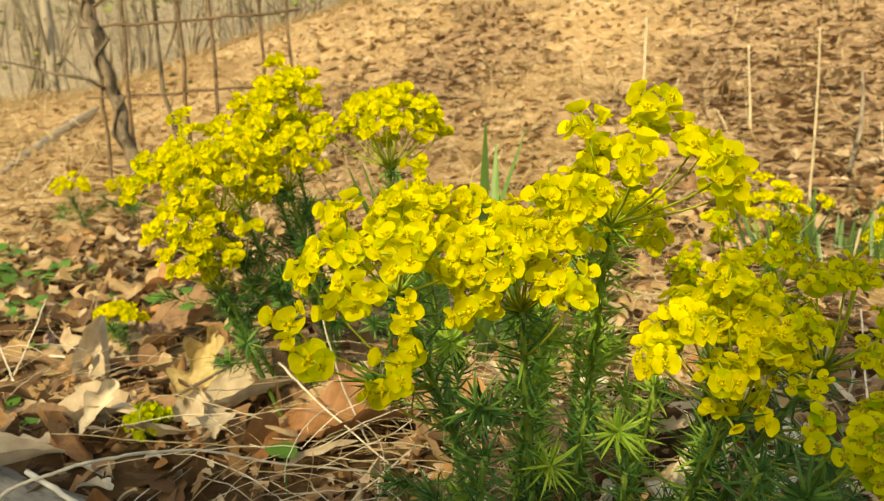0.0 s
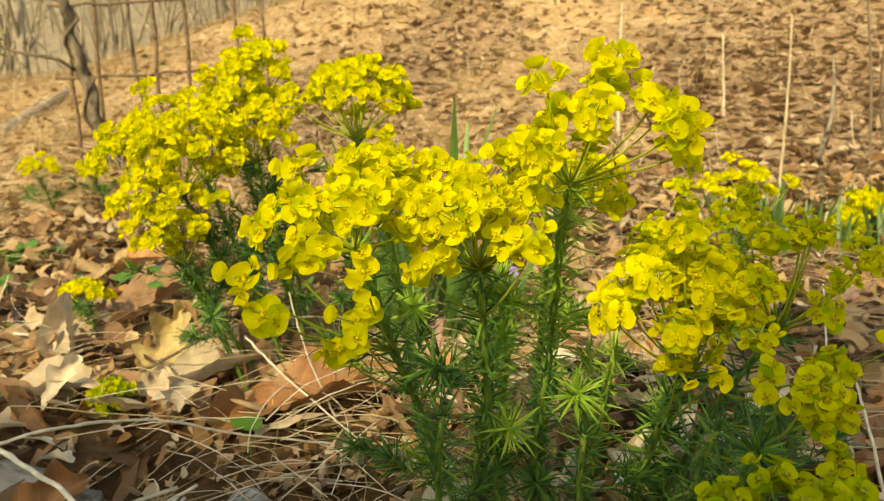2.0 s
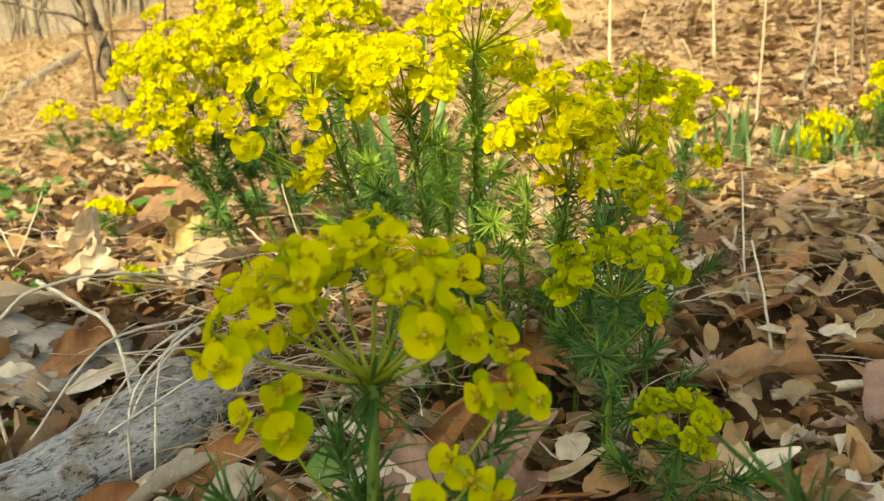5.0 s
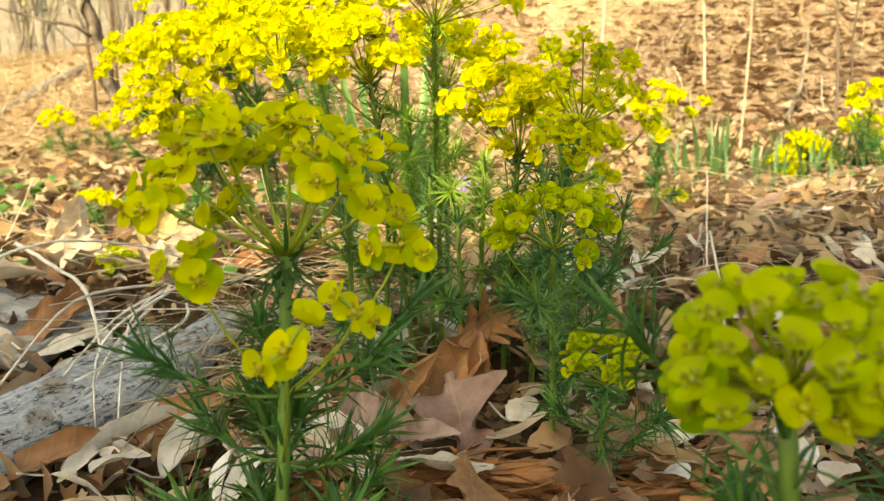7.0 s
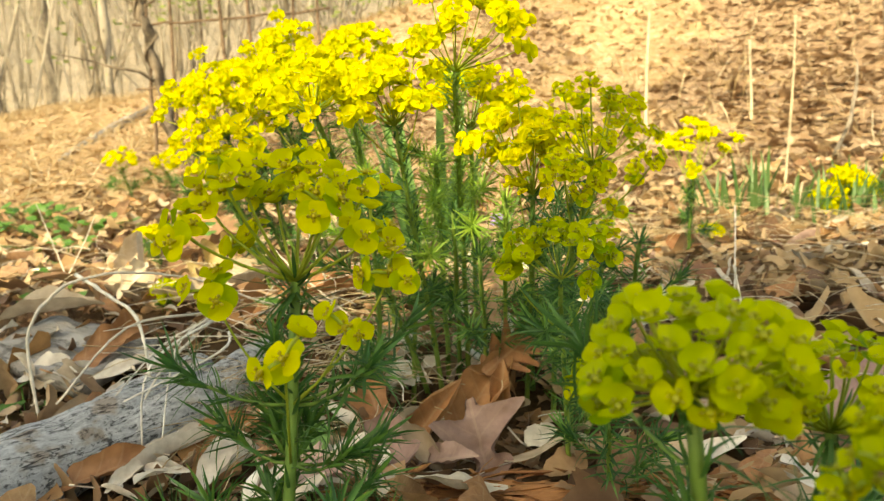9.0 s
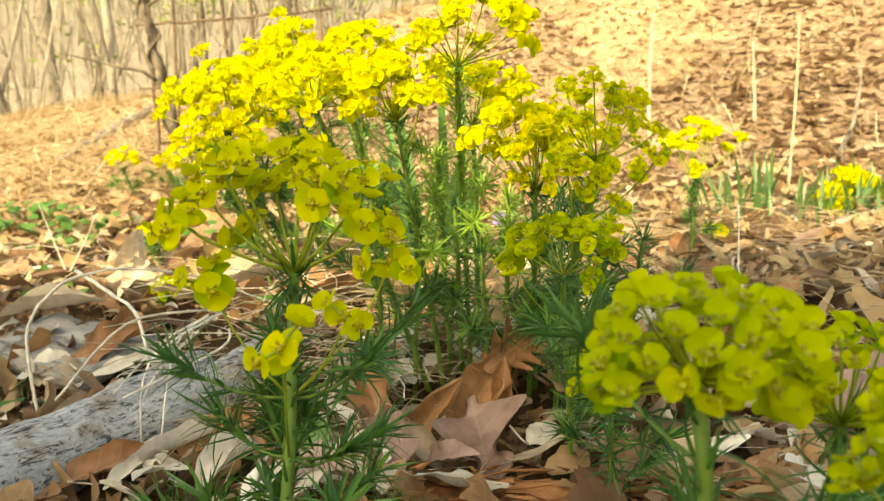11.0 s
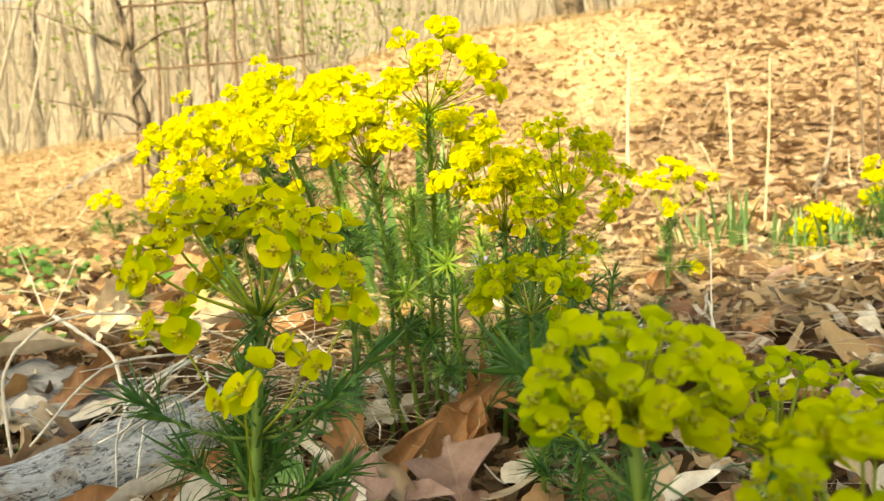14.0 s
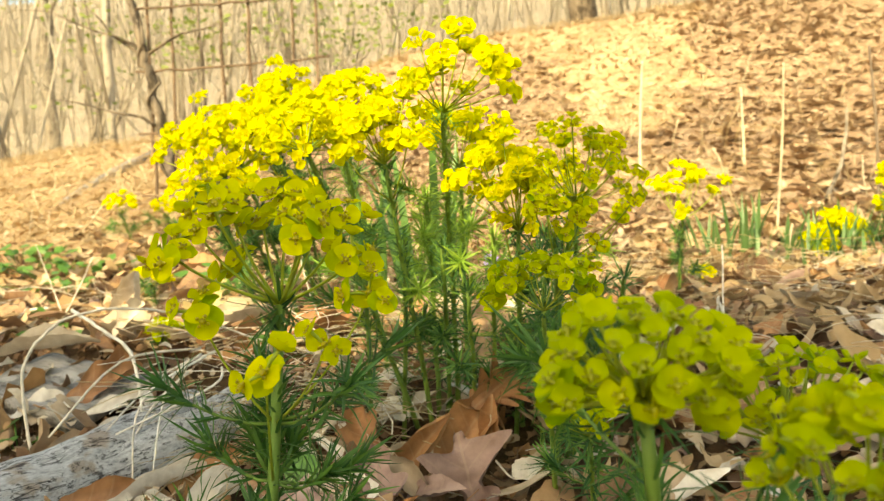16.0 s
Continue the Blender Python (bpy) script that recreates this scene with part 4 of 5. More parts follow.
# torn white scraps between the leaves
r5 = random.Random(58)
SCRAPS = [leaf_shape("leaf_scrap", SCRAP if k < 6 else PALE, ln, ln * r5.uniform(0.4, 0.75), r5.choice((0, 1.5, 2.5)), 0.35, r5.uniform(0.2, 1.3), r5.uniform(-0.3, 0.5), r5.uniform(-0.8, 0.8), 300 + k, n=8)[0]
          for k, ln in enumerate((0.014, 0.018, 0.022, 0.025, 0.03, 0.034, 0.02, 0.028, 0.036))]
for i in range(165):
    y = 0.17 + 0.34 * r5.random() ** 1.2
    x = r5.uniform(-0.30, 0.30) * (0.5 + y) / 0.75
    if abs((x + 0.106) - (y - 0.316) * 0.56) < 0.03 and y < 0.37:
        x += 0.07
    if -0.01 < x < 0.11 and y < 0.29:
        y += 0.13
    if -0.17 < x < -0.06 and y > 0.33:
        x += 0.26
    scrap = tagged(new("leaf_scrap", r5.choice(SCRAPS)), "torn pale scrap of dry leaf in the litter", "leaf scrap", "leaf scraps")
    scrap.matrix_basis = lay(x, y, r5.uniform(0.012, 0.026), r5.gauss(0, 0.5), r5.uniform(0, 6.28), r5.gauss(0.2, 0.5)) @ Matrix.Scale(r5.uniform(0.6, 1.1), 4)


def chip(r, ln):
    """A small curled leaf or piece of one, lobed or plain, in few faces."""
    n, wide, lobed = 12, r.uniform(0.38, 0.75), r.random() < 0.6
    curl, roll, ph = r.uniform(-0.7, 0.9), r.uniform(-0.9, 1.2), r.uniform(0, 6.28)
    vs = [Vector((0, 0, 0))]
    for k in range(n):
        w = 2 * math.pi * k / n
        q = (1 - (0.42 if k % 2 and lobed else 0.0)) * r.uniform(0.8, 1.1)
        x, y = 0.5 * ln * math.cos(w) * q, 0.5 * ln * wide * math.sin(w) * q
        vs.append(Vector((x, y, (curl * x * x + roll * y * y) / ln * 1.6 + 0.05 * ln * math.sin(2 * w + ph))))
    return vs, [(0, 1 + k, 1 + (k + 1) % n) for k in range(n)]


def litter():
    """The carpet of leaves: thick near the plants, thinner and smaller to the eye up the bank."""
    r = random.Random(91)
    s = Shape()
    def drop(x, y, ln, lift, n, cols, tilt=0.4, curly=1.0):
        oak = r.random() < 0.6
        vs, fs = dry_leaf(ln, ln * r.uniform(0.42, 0.68), r.choice((2.5, 3)) if oak else 0, 0.55, curly * r.uniform(-0.4, 1.4), curly * r.uniform(-0.5, 0.6), curly * r.uniform(-1, 1), r.randrange(9999), n, cols)
        m = lay(x, y, lift, r.gauss(0, tilt), r.uniform(0, 6.28), r.gauss(0, tilt) + (math.pi if r.random() < 0.4 else 0))
        s.put([m @ v for v in vs], fs)
    for i in range(2700):
        y = r.uniform(-0.1, 1.5)
        drop(0.05 + r.uniform(-1, 1) * (0.25 + 0.62 * (y + 0.2)), y, r.uniform(0.014, 0.052), r.uniform(0.0, 0.02), 7, 1, 0.5)
    for i in range(5200):       # crumbs between the leaves
        y = r.uniform(0.12, 0.85)
        x = 0.03 + r.uniform(-1, 1) * (0.20 + 0.55 * (y + 0.1))
        vs, fs = chip(r, r.uniform(0.005, 0.018))
        m = lay(x, y, r.uniform(0.002, 0.010), r.gauss(0, 0.5), r.uniform(0, 6.28), r.gauss(0, 0.5))
        s.put([m @ v for v in vs], fs)
    tagged(new("leaf_litter", s.mesh("leaf_litter", [LITTER])), "carpet of dry brown and tan leaves over the ground", "leaf litter", kind="stuff")
    s.v, s.f, s.s = [], [], []
    for i in range(3300):
        y = 0.52 + 0.80 * r.random() ** 0.8
        x = 0.05 + r.uniform(-1, 1) * (0.30 + 0.70 * y)
        vs, fs = chip(r, r.uniform(0.012, 0.046))
        m = lay(x, y, r.uniform(0.006, 0.024), r.gauss(0, 0.35), r.uniform(0, 6.28), r.gauss(0, 0.35))
        s.put([m @ v for v in vs], fs)
    for i in range(420):
        x, y = r.uniform(0.09, 0.52), r.uniform(0.18, 0.56)
        vs, fs = chip(r, r.uniform(0.012, 0.040))
        m = lay(x, y, r.uniform(0.008, 0.024), r.gauss(0, 0.4), r.uniform(0, 6.28), r.gauss(0, 0.4))
        s.put([m @ v for v in vs], fs)
    tagged(new("pale_litter", s.mesh("pale_litter", [BANK_LITTER])), "pale tan leaves strewn at the foot of the bank", "leaf litter", kind="stuff")
    golden, brown = [], []
    for i in range(19000):
        y = 1.15 + 3.6 * r.random() ** 0.9
        x = 0.1 + r.uniform(-1, 1) * (0.45 + 0.72 * y)
        tone = bank_tone(x, y) + r.gauss(0, 0.12)
        if tone < 0 and r.random() < 0.15 + 0.35 * smooth((y - 1.6) / 0.8):
            continue
        (brown if tone > 0 else golden).append((x, y))
    for name, label, mat, places, tilt in (("bank_litter", "sun-bleached tan leaves covering the bank", BANK_LITTER, golden, 0.17), ("bank_litter_brown", "coarse brown leaves covering the bank", BANK_BROWN, brown, 0.21)):
        s.v, s.f, s.s = [], [], []
        for x, y in places:
            vs, fs = chip(r, r.uniform(0.022, 0.066) * (0.72 if name == "bank_litter" else 1.0))
            m = lay(x, y, r.uniform(0.001, 0.008), r.gauss(0, tilt), r.uniform(0, 6.28), r.gauss(0, tilt))
            s.put([m @ v for v in vs], fs)
        tagged(new(name, s.mesh(name, [mat])), label, "leaf litter", kind="stuff")


litter()


# ---- log, board, twigs, straw ----
def log(name, label, pts, radii, mat, seed, sides=18, knots=0.12):
    r = random.Random(seed)
    pts = [Vector(p) for p in pts]
    n = 34
    line, rad = [], []
    for i in range(n + 1):
        t = i / n * (len(pts) - 1)
        k = min(int(t), len(pts) - 2)
        line.append(pts[k].lerp(pts[k + 1], t - k))
        rad.append(radii[k] + (radii[k + 1] - radii[k]) * (t - k))
    s = Shape()
    vs, fs = tube(line, rad, sides)
    c = len(line)
    for i in range(c):
        for k in range(sides):
            v = vs[i * sides + k]
            d = v - line[i]
            q = 1 + knots * noise.noise(v * 38) + 0.5 * knots * noise.noise(v * 120)
            if k % 6 == 2:      # long drying cracks
                q -= 0.10 * (0.5 + 0.5 * noise.noise(Vector((i * 0.3, k, seed))))
            vs[i * sides + k] = line[i] + d * q
    s.put(vs, fs)
    return tagged(new(name, s.mesh(name, [mat])), label, "log")


fork = log("log", "weathered grey forked branch log lying in dry leaves", [(-0.137, 0.358, 0.050), (-0.139, 0.322, 0.046), (-0.152, 0.262, 0.040), (-0.174, 0.205, 0.031), (-0.236, 0.08, 0.018)], [0.012, 0.0155, 0.020, 0.024, 0.026], BARK_GREY, 4)
prong = log("prong", "", [(-0.096, 0.378, 0.056), (-0.106, 0.335, 0.048), (-0.124, 0.285, 0.040), (-0.160, 0.222, 0.033)], [0.012, 0.015, 0.016, 0.013], BARK_GREY, 6, 14)
prong.parent = fork
del prong["category"]
rotten = log("rotten_log", "crumbling red-brown rotten wood under the leaves", [(-0.02, 0.197, 0.012), (0.03, 0.200, 0.016), (0.10, 0.196, 0.015), (0.16, 0.188, 0.010)], [0.008, 0.014, 0.015, 0.008], ROTTEN, 12, 14, 0.35)
log("fallen_branch", "grey fallen branch half buried on the bank", [(-1.14, 1.96, 0.282), (-1.17, 2.12, 0.320), (-1.22, 2.45, 0.412), (-1.27, 2.85, 0.518)], [0.010, 0.018, 0.020, 0.014], PLANK, 8, 12)
def splinters(parent, seed, count):
    """Crumbled strips of wood lifting from a rotten log."""
    r = random.Random(seed)
    s = Shape()
    for i in range(count):
        x, y = r.uniform(-0.02, 0.17), 0.197 + r.gauss(0, 0.012)
        l, w, az = r.uniform(0.006, 0.026), r.uniform(0.0012, 0.0035), r.gauss(0, 0.35)
        d, n = Vector((math.cos(az), math.sin(az), r.gauss(0, 0.18))), Vector((-math.sin(az), math.cos(az), r.gauss(0, 0.5))).normalized()
        p = Vector((x, y, 0.026 + r.uniform(-0.004, 0.006)))
        t = Vector((0, 0, 0.0008))
        s.put([p - d * l / 2 - n * w / 2, p + d * l * 0.35 - n * w / 2, p + d * l / 2, p + d * l * 0.3 + n * w / 2, p - d * l / 2 + n * w * 0.3, p - t, p + d * l * 0.3 - t * 2],
              [(0, 1, 3, 4), (1, 2, 3), (4, 3, 6, 5), (0, 5, 6, 1), (1, 6, 2), (2, 6, 3), (0, 4, 5)])
    part("crumbled_wood", s.mesh("crumbled_wood", [ROTTEN], False), parent)["kind"] = "stuff"


splinters(rotten, 4, 260)
log("bleached_branch", "bleached thin branch leaning on the bank", [(0.745, 1.42, 0.19), (0.82, 1.52, 0.26), (0.87, 1.60, 0.34), (0.90, 1.66, 0.40)], [0.0045, 0.004, 0.0035, 0.002], BARK_FAR, 9, 8)


def board():
    s = Shape()
    nx, ny = 16, 8
    top, bot = [], []
    for j in range(ny + 1):
        for i in range(nx + 1):
            u, v = i / nx - 0.5, j / ny - 0.5
            edge = 1 + 0.10 * noise.noise(Vector((u * 5, v * 5, 2)))
            x, y = u * 0.135 * edge, v * 0.066 * edge
            z = 0.004 * noise.noise(Vector((x * 30, y * 90, 1))) - 0.25 * abs(x) * 0.08
            top.append((x, y, z + 0.006))
            bot.append((x, y, z - 0.006))
    w = nx + 1
    quads = [(j * w + i, j * w + i + 1, (j + 1) * w + i + 1, (j + 1) * w + i) for j in range(ny) for i in range(nx)]
    s.put(top, quads)
    s.put(bot, [q[::-1] for q in quads])
    m = len(top)
    rim = [i for i in range(nx)] + [j * w + nx for j in range(ny)] + [ny * w + i for i in range(nx, 0, -1)] + [j * w for j in range(ny, 0, -1)]
    for k in range(len(rim)):
        a, b = rim[k], rim[(k + 1) % len(rim)]
        s.f.append((b, a, a + m, b + m))
        s.s.append(0)
    ob = tagged(new("weathered_board", s.mesh("weathered_board", [PLANK])), "grey weathered piece of board among dry leaves", "board")
    ob.matrix_basis = at(-0.246, 0.385, 0.060, 3, -30, 14)


board()


def twig(label, pts, radius, mat, jitter=0.0003, sub=9, seed=0, name="twig", group="twigs"):
    """A thin stem through the given points, smoothed and slightly uneven."""
    r = random.Random(seed)
    P = [Vector(p) for p in pts]
    line = []
    for i in range(len(P) - 1):
        p0, p1, p2, p3 = P[max(i - 1, 0)], P[i], P[i + 1], P[min(i + 2, len(P) - 1)]
        for k in range(sub):
            t = k / sub
            line.append(0.5 * (2 * p1 + (p2 - p0) * t + (2 * p0 - 5 * p1 + 4 * p2 - p3) * t * t + (3 * p1 - p0 - 3 * p2 + p3) * t ** 3))
    line.append(P[-1])
    line = [p + Vector([r.uniform(-jitter, jitter) for _ in range(3)]) for p in line]
    n = len(line)
    s = Shape()
    s.put(*tube(line, [radius * (1.1 - 0.5 * i / n) * r.uniform(0.9, 1.1) for i in range(n)], 6))
    return tagged(new(name, s.mesh(name, [mat])), label, "twig" if name == "twig" else "stalk", group)


twig("bleached twig arching over the log", [(-0.206, 0.290, 0.030), (-0.216, 0.300, 0.086), (-0.202, 0.310, 0.112), (-0.181, 0.315, 0.120), (-0.163, 0.330, 0.120), (-0.134, 0.360, 0.111), (-0.100, 0.390, 0.090), (-0.05, 0.42, 0.07)], 0.0010, TWIG_PALE, seed=1)
twig("bleached twig hooked down beside the log", [(-0.192, 0.315, 0.122), (-0.167, 0.310, 0.107), (-0.150, 0.305, 0.093), (-0.142, 0.298, 0.056), (-0.140, 0.290, 0.020)], 0.0012, TWIG_PALE, seed=2)
twig("dark slanting twig over brown leaves", [(-0.215, 0.530, 0.085), (-0.170, 0.545, 0.105), (-0.120, 0.560, 0.135)], 0.0014, TWIG_DARK, seed=3)
twig("pale dry grass stem leaning across the litter", [(-0.120, 0.49, 0.12), (-0.09, 0.46, 0.10), (-0.045, 0.43, 0.07)], 0.0008, TWIG_PALE, seed=4)
twig("pale forked grass stem beside dark foliage", [(-0.060, 0.46, 0.07), (-0.075, 0.45, 0.12), (-0.082, 0.45, 0.155)], 0.0007, TWIG_PALE, seed=5)
twig("bleached twig standing in the litter", [(0.215, 0.33, 0.03), (0.222, 0.36, 0.07), (0.222, 0.38, 0.105)], 0.0011, TWIG_PALE, seed=6)
twig("thin pale twig above it", [(0.235, 0.42, 0.05), (0.245, 0.45, 0.09), (0.252, 0.47, 0.14)], 0.0008, TWIG_PALE, seed=7)
twig("dark twig lying across the litter", [(-0.03, 0.40, 0.072), (0.00, 0.385, 0.075), (0.03, 0.38, 0.07)], 0.0022, TWIG_DARK, seed=8)
twig("grey stick lying in leaves", [(0.20, 0.30, 0.035), (0.26, 0.29, 0.04), (0.29, 0.25, 0.03)], 0.003, TWIG_PALE, seed=9)
twig("pale fork of twigs in the litter", [(-0.36, 0.60, 0.08), (-0.385, 0.62, 0.12), (-0.40, 0.62, 0.165)], 0.0008, TWIG_PALE, seed=10)
twig("pale bent twig in the litter", [(-0.375, 0.60, 0.07), (-0.355, 0.62, 0.12), (-0.345, 0.63, 0.15)], 0.0007, TWIG_PALE, seed=11)
twig("grey twig lying on leaves", [(-0.47, 0.66, 0.09), (-0.40, 0.67, 0.095), (-0.34, 0.66, 0.09)], 0.0016, TWIG_PALE, seed=12)
twig("bleached twig lying beside green blades", [(0.33, 0.66, 0.085), (0.45, 0.68, 0.085), (0.60, 0.72, 0.095)], 0.0022, TWIG_PALE, seed=13)
twig("tall pale dead stalk with a bleached tip", [(0.562, 1.20, 0.07), (0.566, 1.20, 0.140), (0.575, 1.20, 0.244), (0.5816, 1.20, 0.338), (0.5845, 1.20, 0.422)], 0.0025, STALK, seed=14, name="dead_stalk", group="dead stalks")
twig("short broken pale stalk", [(0.435, 0.83, 0.075), (0.44, 0.83, 0.115), (0.447, 0.83, 0.15)], 0.0022, STALK, seed=15, name="dead_stalk", group="dead stalks")
twig("pale straight dead stalk on the bank", [(0.703, 1.77, 0.22), (0.70, 1.76, 0.34), (0.694, 1.75, 0.475)], 0.0034, STALK, seed=16, name="dead_stalk", group="dead stalks")
twig("white straight dead stalk on the bank", [(0.425, 1.65, 0.20), (0.430, 1.65, 0.38), (0.440, 1.65, 0.53)], 0.0036, STALK, seed=17, name="dead_stalk", group="dead stalks")
twig("brown thin dead stalk on the bank", [(0.86, 1.45, 0.17), (0.865, 1.46, 0.33), (0.86, 1.47, 0.50)], 0.003, TWIG_DARK, seed=18, name="dead_stalk", group="dead stalks")
twig("brown bent dead stalk on the bank", [(0.98, 1.60, 0.2), (0.97, 1.6, 0.36), (1.0, 1.6, 0.55)], 0.003, TWIG_DARK, seed=19, name="dead_stalk", group="dead stalks")


r6 = random.Random(12)
for k in range(6):
    a = Vector((r6.uniform(-0.125, -0.085), r6.uniform(0.300, 0.340), r6.uniform(0.078, 0.098)))
    e = Vector((r6.uniform(-0.165, -0.085), r6.uniform(0.235, 0.275), r6.uniform(0.030, 0.066)))
    twig("thin bleached stem lying over the end of the log", [a, a.lerp(e, 0.5) + Vector((r6.gauss(0, 0.012), r6.gauss(0, 0.010), r6.uniform(0.004, 0.016))), e], r6.uniform(0.0005, 0.0009), TWIG_PALE, 0.0002, 5, seed=60 + k)


def straw_bed(name, label, spots, seed, mat=STRAW):
    """Heaps of thin dry stems: cx, cy, spread, count, length, rise."""
    r = random.Random(seed)
    s = Shape()
    for cx, cy, sp, count, ln, rise in spots:
        for i in range(count):
            x, y = cx + r.gauss(0, sp), cy + r.gauss(0, sp * 0.8)
            az, l = r.uniform(0, 6.28), ln * r.uniform(0.5, 1.2)
            z = ground_h(x, y) + 0.006 + rise * r.random()
            a = Vector((x, y, z))
            b = a + Vector((math.cos(az) * l, math.sin(az) * l, r.uniform(-0.15, 0.3) * l))
            b.z = max(b.z, ground_h(b.x, b.y) + 0.004)
            s.put(*tube(bend(a, b, 8, (r.gauss(0, 0.08) * l, r.gauss(0, 0.08) * l, r.uniform(0, 0.12) * l), 0.006 * l, r), r.uniform(0.00016, 0.0004), 3))
    tagged(new(name, s.mesh(name, [mat])), label, "straw", kind="stuff")


straw_bed("straw", "tangled dry straw and grass stems over the litter", [(-0.085, 0.345, 0.035, 20, 0.075, 0.035), (-0.10, 0.42, 0.05, 16, 0.10, 0.03), (0.02, 0.50, 0.07, 240, 0.08, 0.02), (0.06, 0.68, 0.12, 260, 0.10, 0.03), (0.30, 0.80, 0.14, 160, 0.10, 0.03), (-0.15, 0.66, 0.10, 90, 0.08, 0.02),
    (-0.06, 0.27, 0.03, 50, 0.06, 0.02), (-0.03, 0.335, 0.035, 130, 0.055, 0.025), (0.25, 0.45, 0.10, 70, 0.08, 0.02), (0.45, 0.72, 0.12, 120, 0.09, 0.03), (-0.35, 0.60, 0.10, 22, 0.09, 0.02), (-0.1, 0.9, 0.25, 60, 0.10, 0.03), (0.2, 1.0, 0.3, 80, 0.1, 0.04)], 3)


straw_bed("bleached_stems", "bleached thin stems lying over the log and litter", [(-0.095, 0.295, 0.025, 26, 0.07, 0.045), (-0.075, 0.335, 0.028, 36, 0.08, 0.045), (-0.14, 0.40, 0.04, 14, 0.13, 0.045), (-0.37, 0.58, 0.06, 20, 0.09, 0.05),
    (0.24, 0.36, 0.07, 30, 0.08, 0.02), (0.42, 0.66, 0.10, 40, 0.10, 0.025), (0.02, 0.26, 0.05, 14, 0.05, 0.01)], 9, PALE_STEMS)


def bank_grass():
    """Dry upright grass and weed stems on the bank."""
    r = random.Random(17)
    s = Shape()
    for i in range(1000):
        y = 1.3 + 3.2 * r.random()
        x = r.uniform(-1, 1) * (0.4 + 0.75 * y)
        z, l = ground_h(x, y), r.uniform(0.03, 0.13)
        lean = Vector((r.gauss(0, 0.5), r.gauss(0, 0.5), 1)).normalized() * l
        s.put(*tube(bend((x, y, z), Vector((x, y, z)) + lean, 2, (r.gauss(0, 0.1) * l, 0, 0)), r.uniform(0.0006, 0.0016), 3))
    tagged(new("dry_grass", s.mesh("dry_grass", [STRAW])), "sparse dry grass stems on the sunny bank", "dry grass", kind="stuff")


bank_grass()


def bank_straw():
    """Flattened dead grass between the leaves on the bank."""
    r = random.Random(18)
    s = Shape()
    for i in range(8000):
        y = 1.2 + 3.4 * r.random() ** 0.85
        x = -0.15 + r.uniform(-1, 1) * (0.4 + 0.65 * y)
        if bank_tone(x, y) > 0.08 and r.random() < 0.85:
            continue
        l, az = r.uniform(0.04, 0.15), r.gauss(1.4, 1.1)
        a = Vector((x, y, ground_h(x, y) + r.uniform(0.004, 0.02)))
        b = a + Vector((math.cos(az) * l, math.sin(az) * l, 0))
        b.z = ground_h(b.x, b.y) + r.uniform(0.002, 0.03)
        s.put(*tube(bend(a, b, 3, (r.gauss(0, 0.015), r.gauss(0, 0.015), r.uniform(0, 0.03))), r.uniform(0.0005, 0.0014), 3))
    tagged(new("flattened_grass", s.mesh("flattened_grass", [BANK_STRAW])), "flattened golden dead grass on the bank", "dry grass", kind="stuff")


bank_straw()


# ---- green plants in the litter ----
def blades(label, x, y, count, height, width, spread, seed, mat=BLADE_BLUE, name="blade_clump"):
    """A clump of upright strap leaves."""
    r = random.Random(seed)
    z = ground_h(x, y)
    plant = tagged(new(name), label, "plant", "strap-leaved clumps")
    plant.matrix_basis = Matrix.Translation((x, y, z))
    for i in range(count):
        s = Shape()
        l = height * r.uniform(0.6, 1.1)
        vs, fs = strip(l, width * r.uniform(0.7, 1.1), r.uniform(0.0, 0.25), 0.3, 6)
        p = Vector((r.gauss(0, spread), r.gauss(0, spread), -0.004))
        m = Matrix.Translation(p) @ Matrix.Rotation(r.uniform(0, 6.28), 4, "Z") @ Matrix.Rotation(-radians(r.uniform(65, 88)), 4, "Y")
        s.put([m @ v for v in vs], fs)
        part("leaf_blade", s.mesh("leaf_blade", [mat]), plant)


blades("clump of broad bright green strap leaves behind the flowers", 0.004, 0.62, 24, 0.225, 0.012, 0.024, 1, BLADE)
blades("clump of blue-green strap leaves among dry leaves", 0.392, 0.895, 34, 0.100, 0.0055, 0.026, 2)
blades("small clump of blue-green strap leaves", 0.425, 0.84, 9, 0.06, 0.005, 0.014, 3)
blades("spreading clump of green strap leaves in straw", 0.50, 0.86, 26, 0.085, 0.005, 0.034, 4)
blades("blue-green strap leaves below small yellow heads", 0.535, 0.92, 30, 0.09, 0.005, 0.036, 7)
blades("green strap leaves at the foot of the bank", 0.60, 0.90, 26, 0.09, 0.005, 0.040, 5)
blades("green strap leaves under yellow flowers", 0.70, 0.95, 22, 0.09, 0.005, 0.040, 6)


def round_leaf(r, size):
    vs, fs = [Vector((0, 0, 0.15 * size))], []
    n = 10
    for k in range(n):
        a = 2 * math.pi * k / n
        q = size * (0.85 + 0.15 * math.cos(a)) * r.uniform(0.93, 1.05)
        vs.append(Vector((math.cos(a) * q * 1.15, math.sin(a) * q, 0.12 * size * math.sin(2 * a) * r.uniform(0.3, 1))))
    fs = [(0, 1 + k, 1 + (k + 1) % n) for k in range(n)]
    return vs, fs


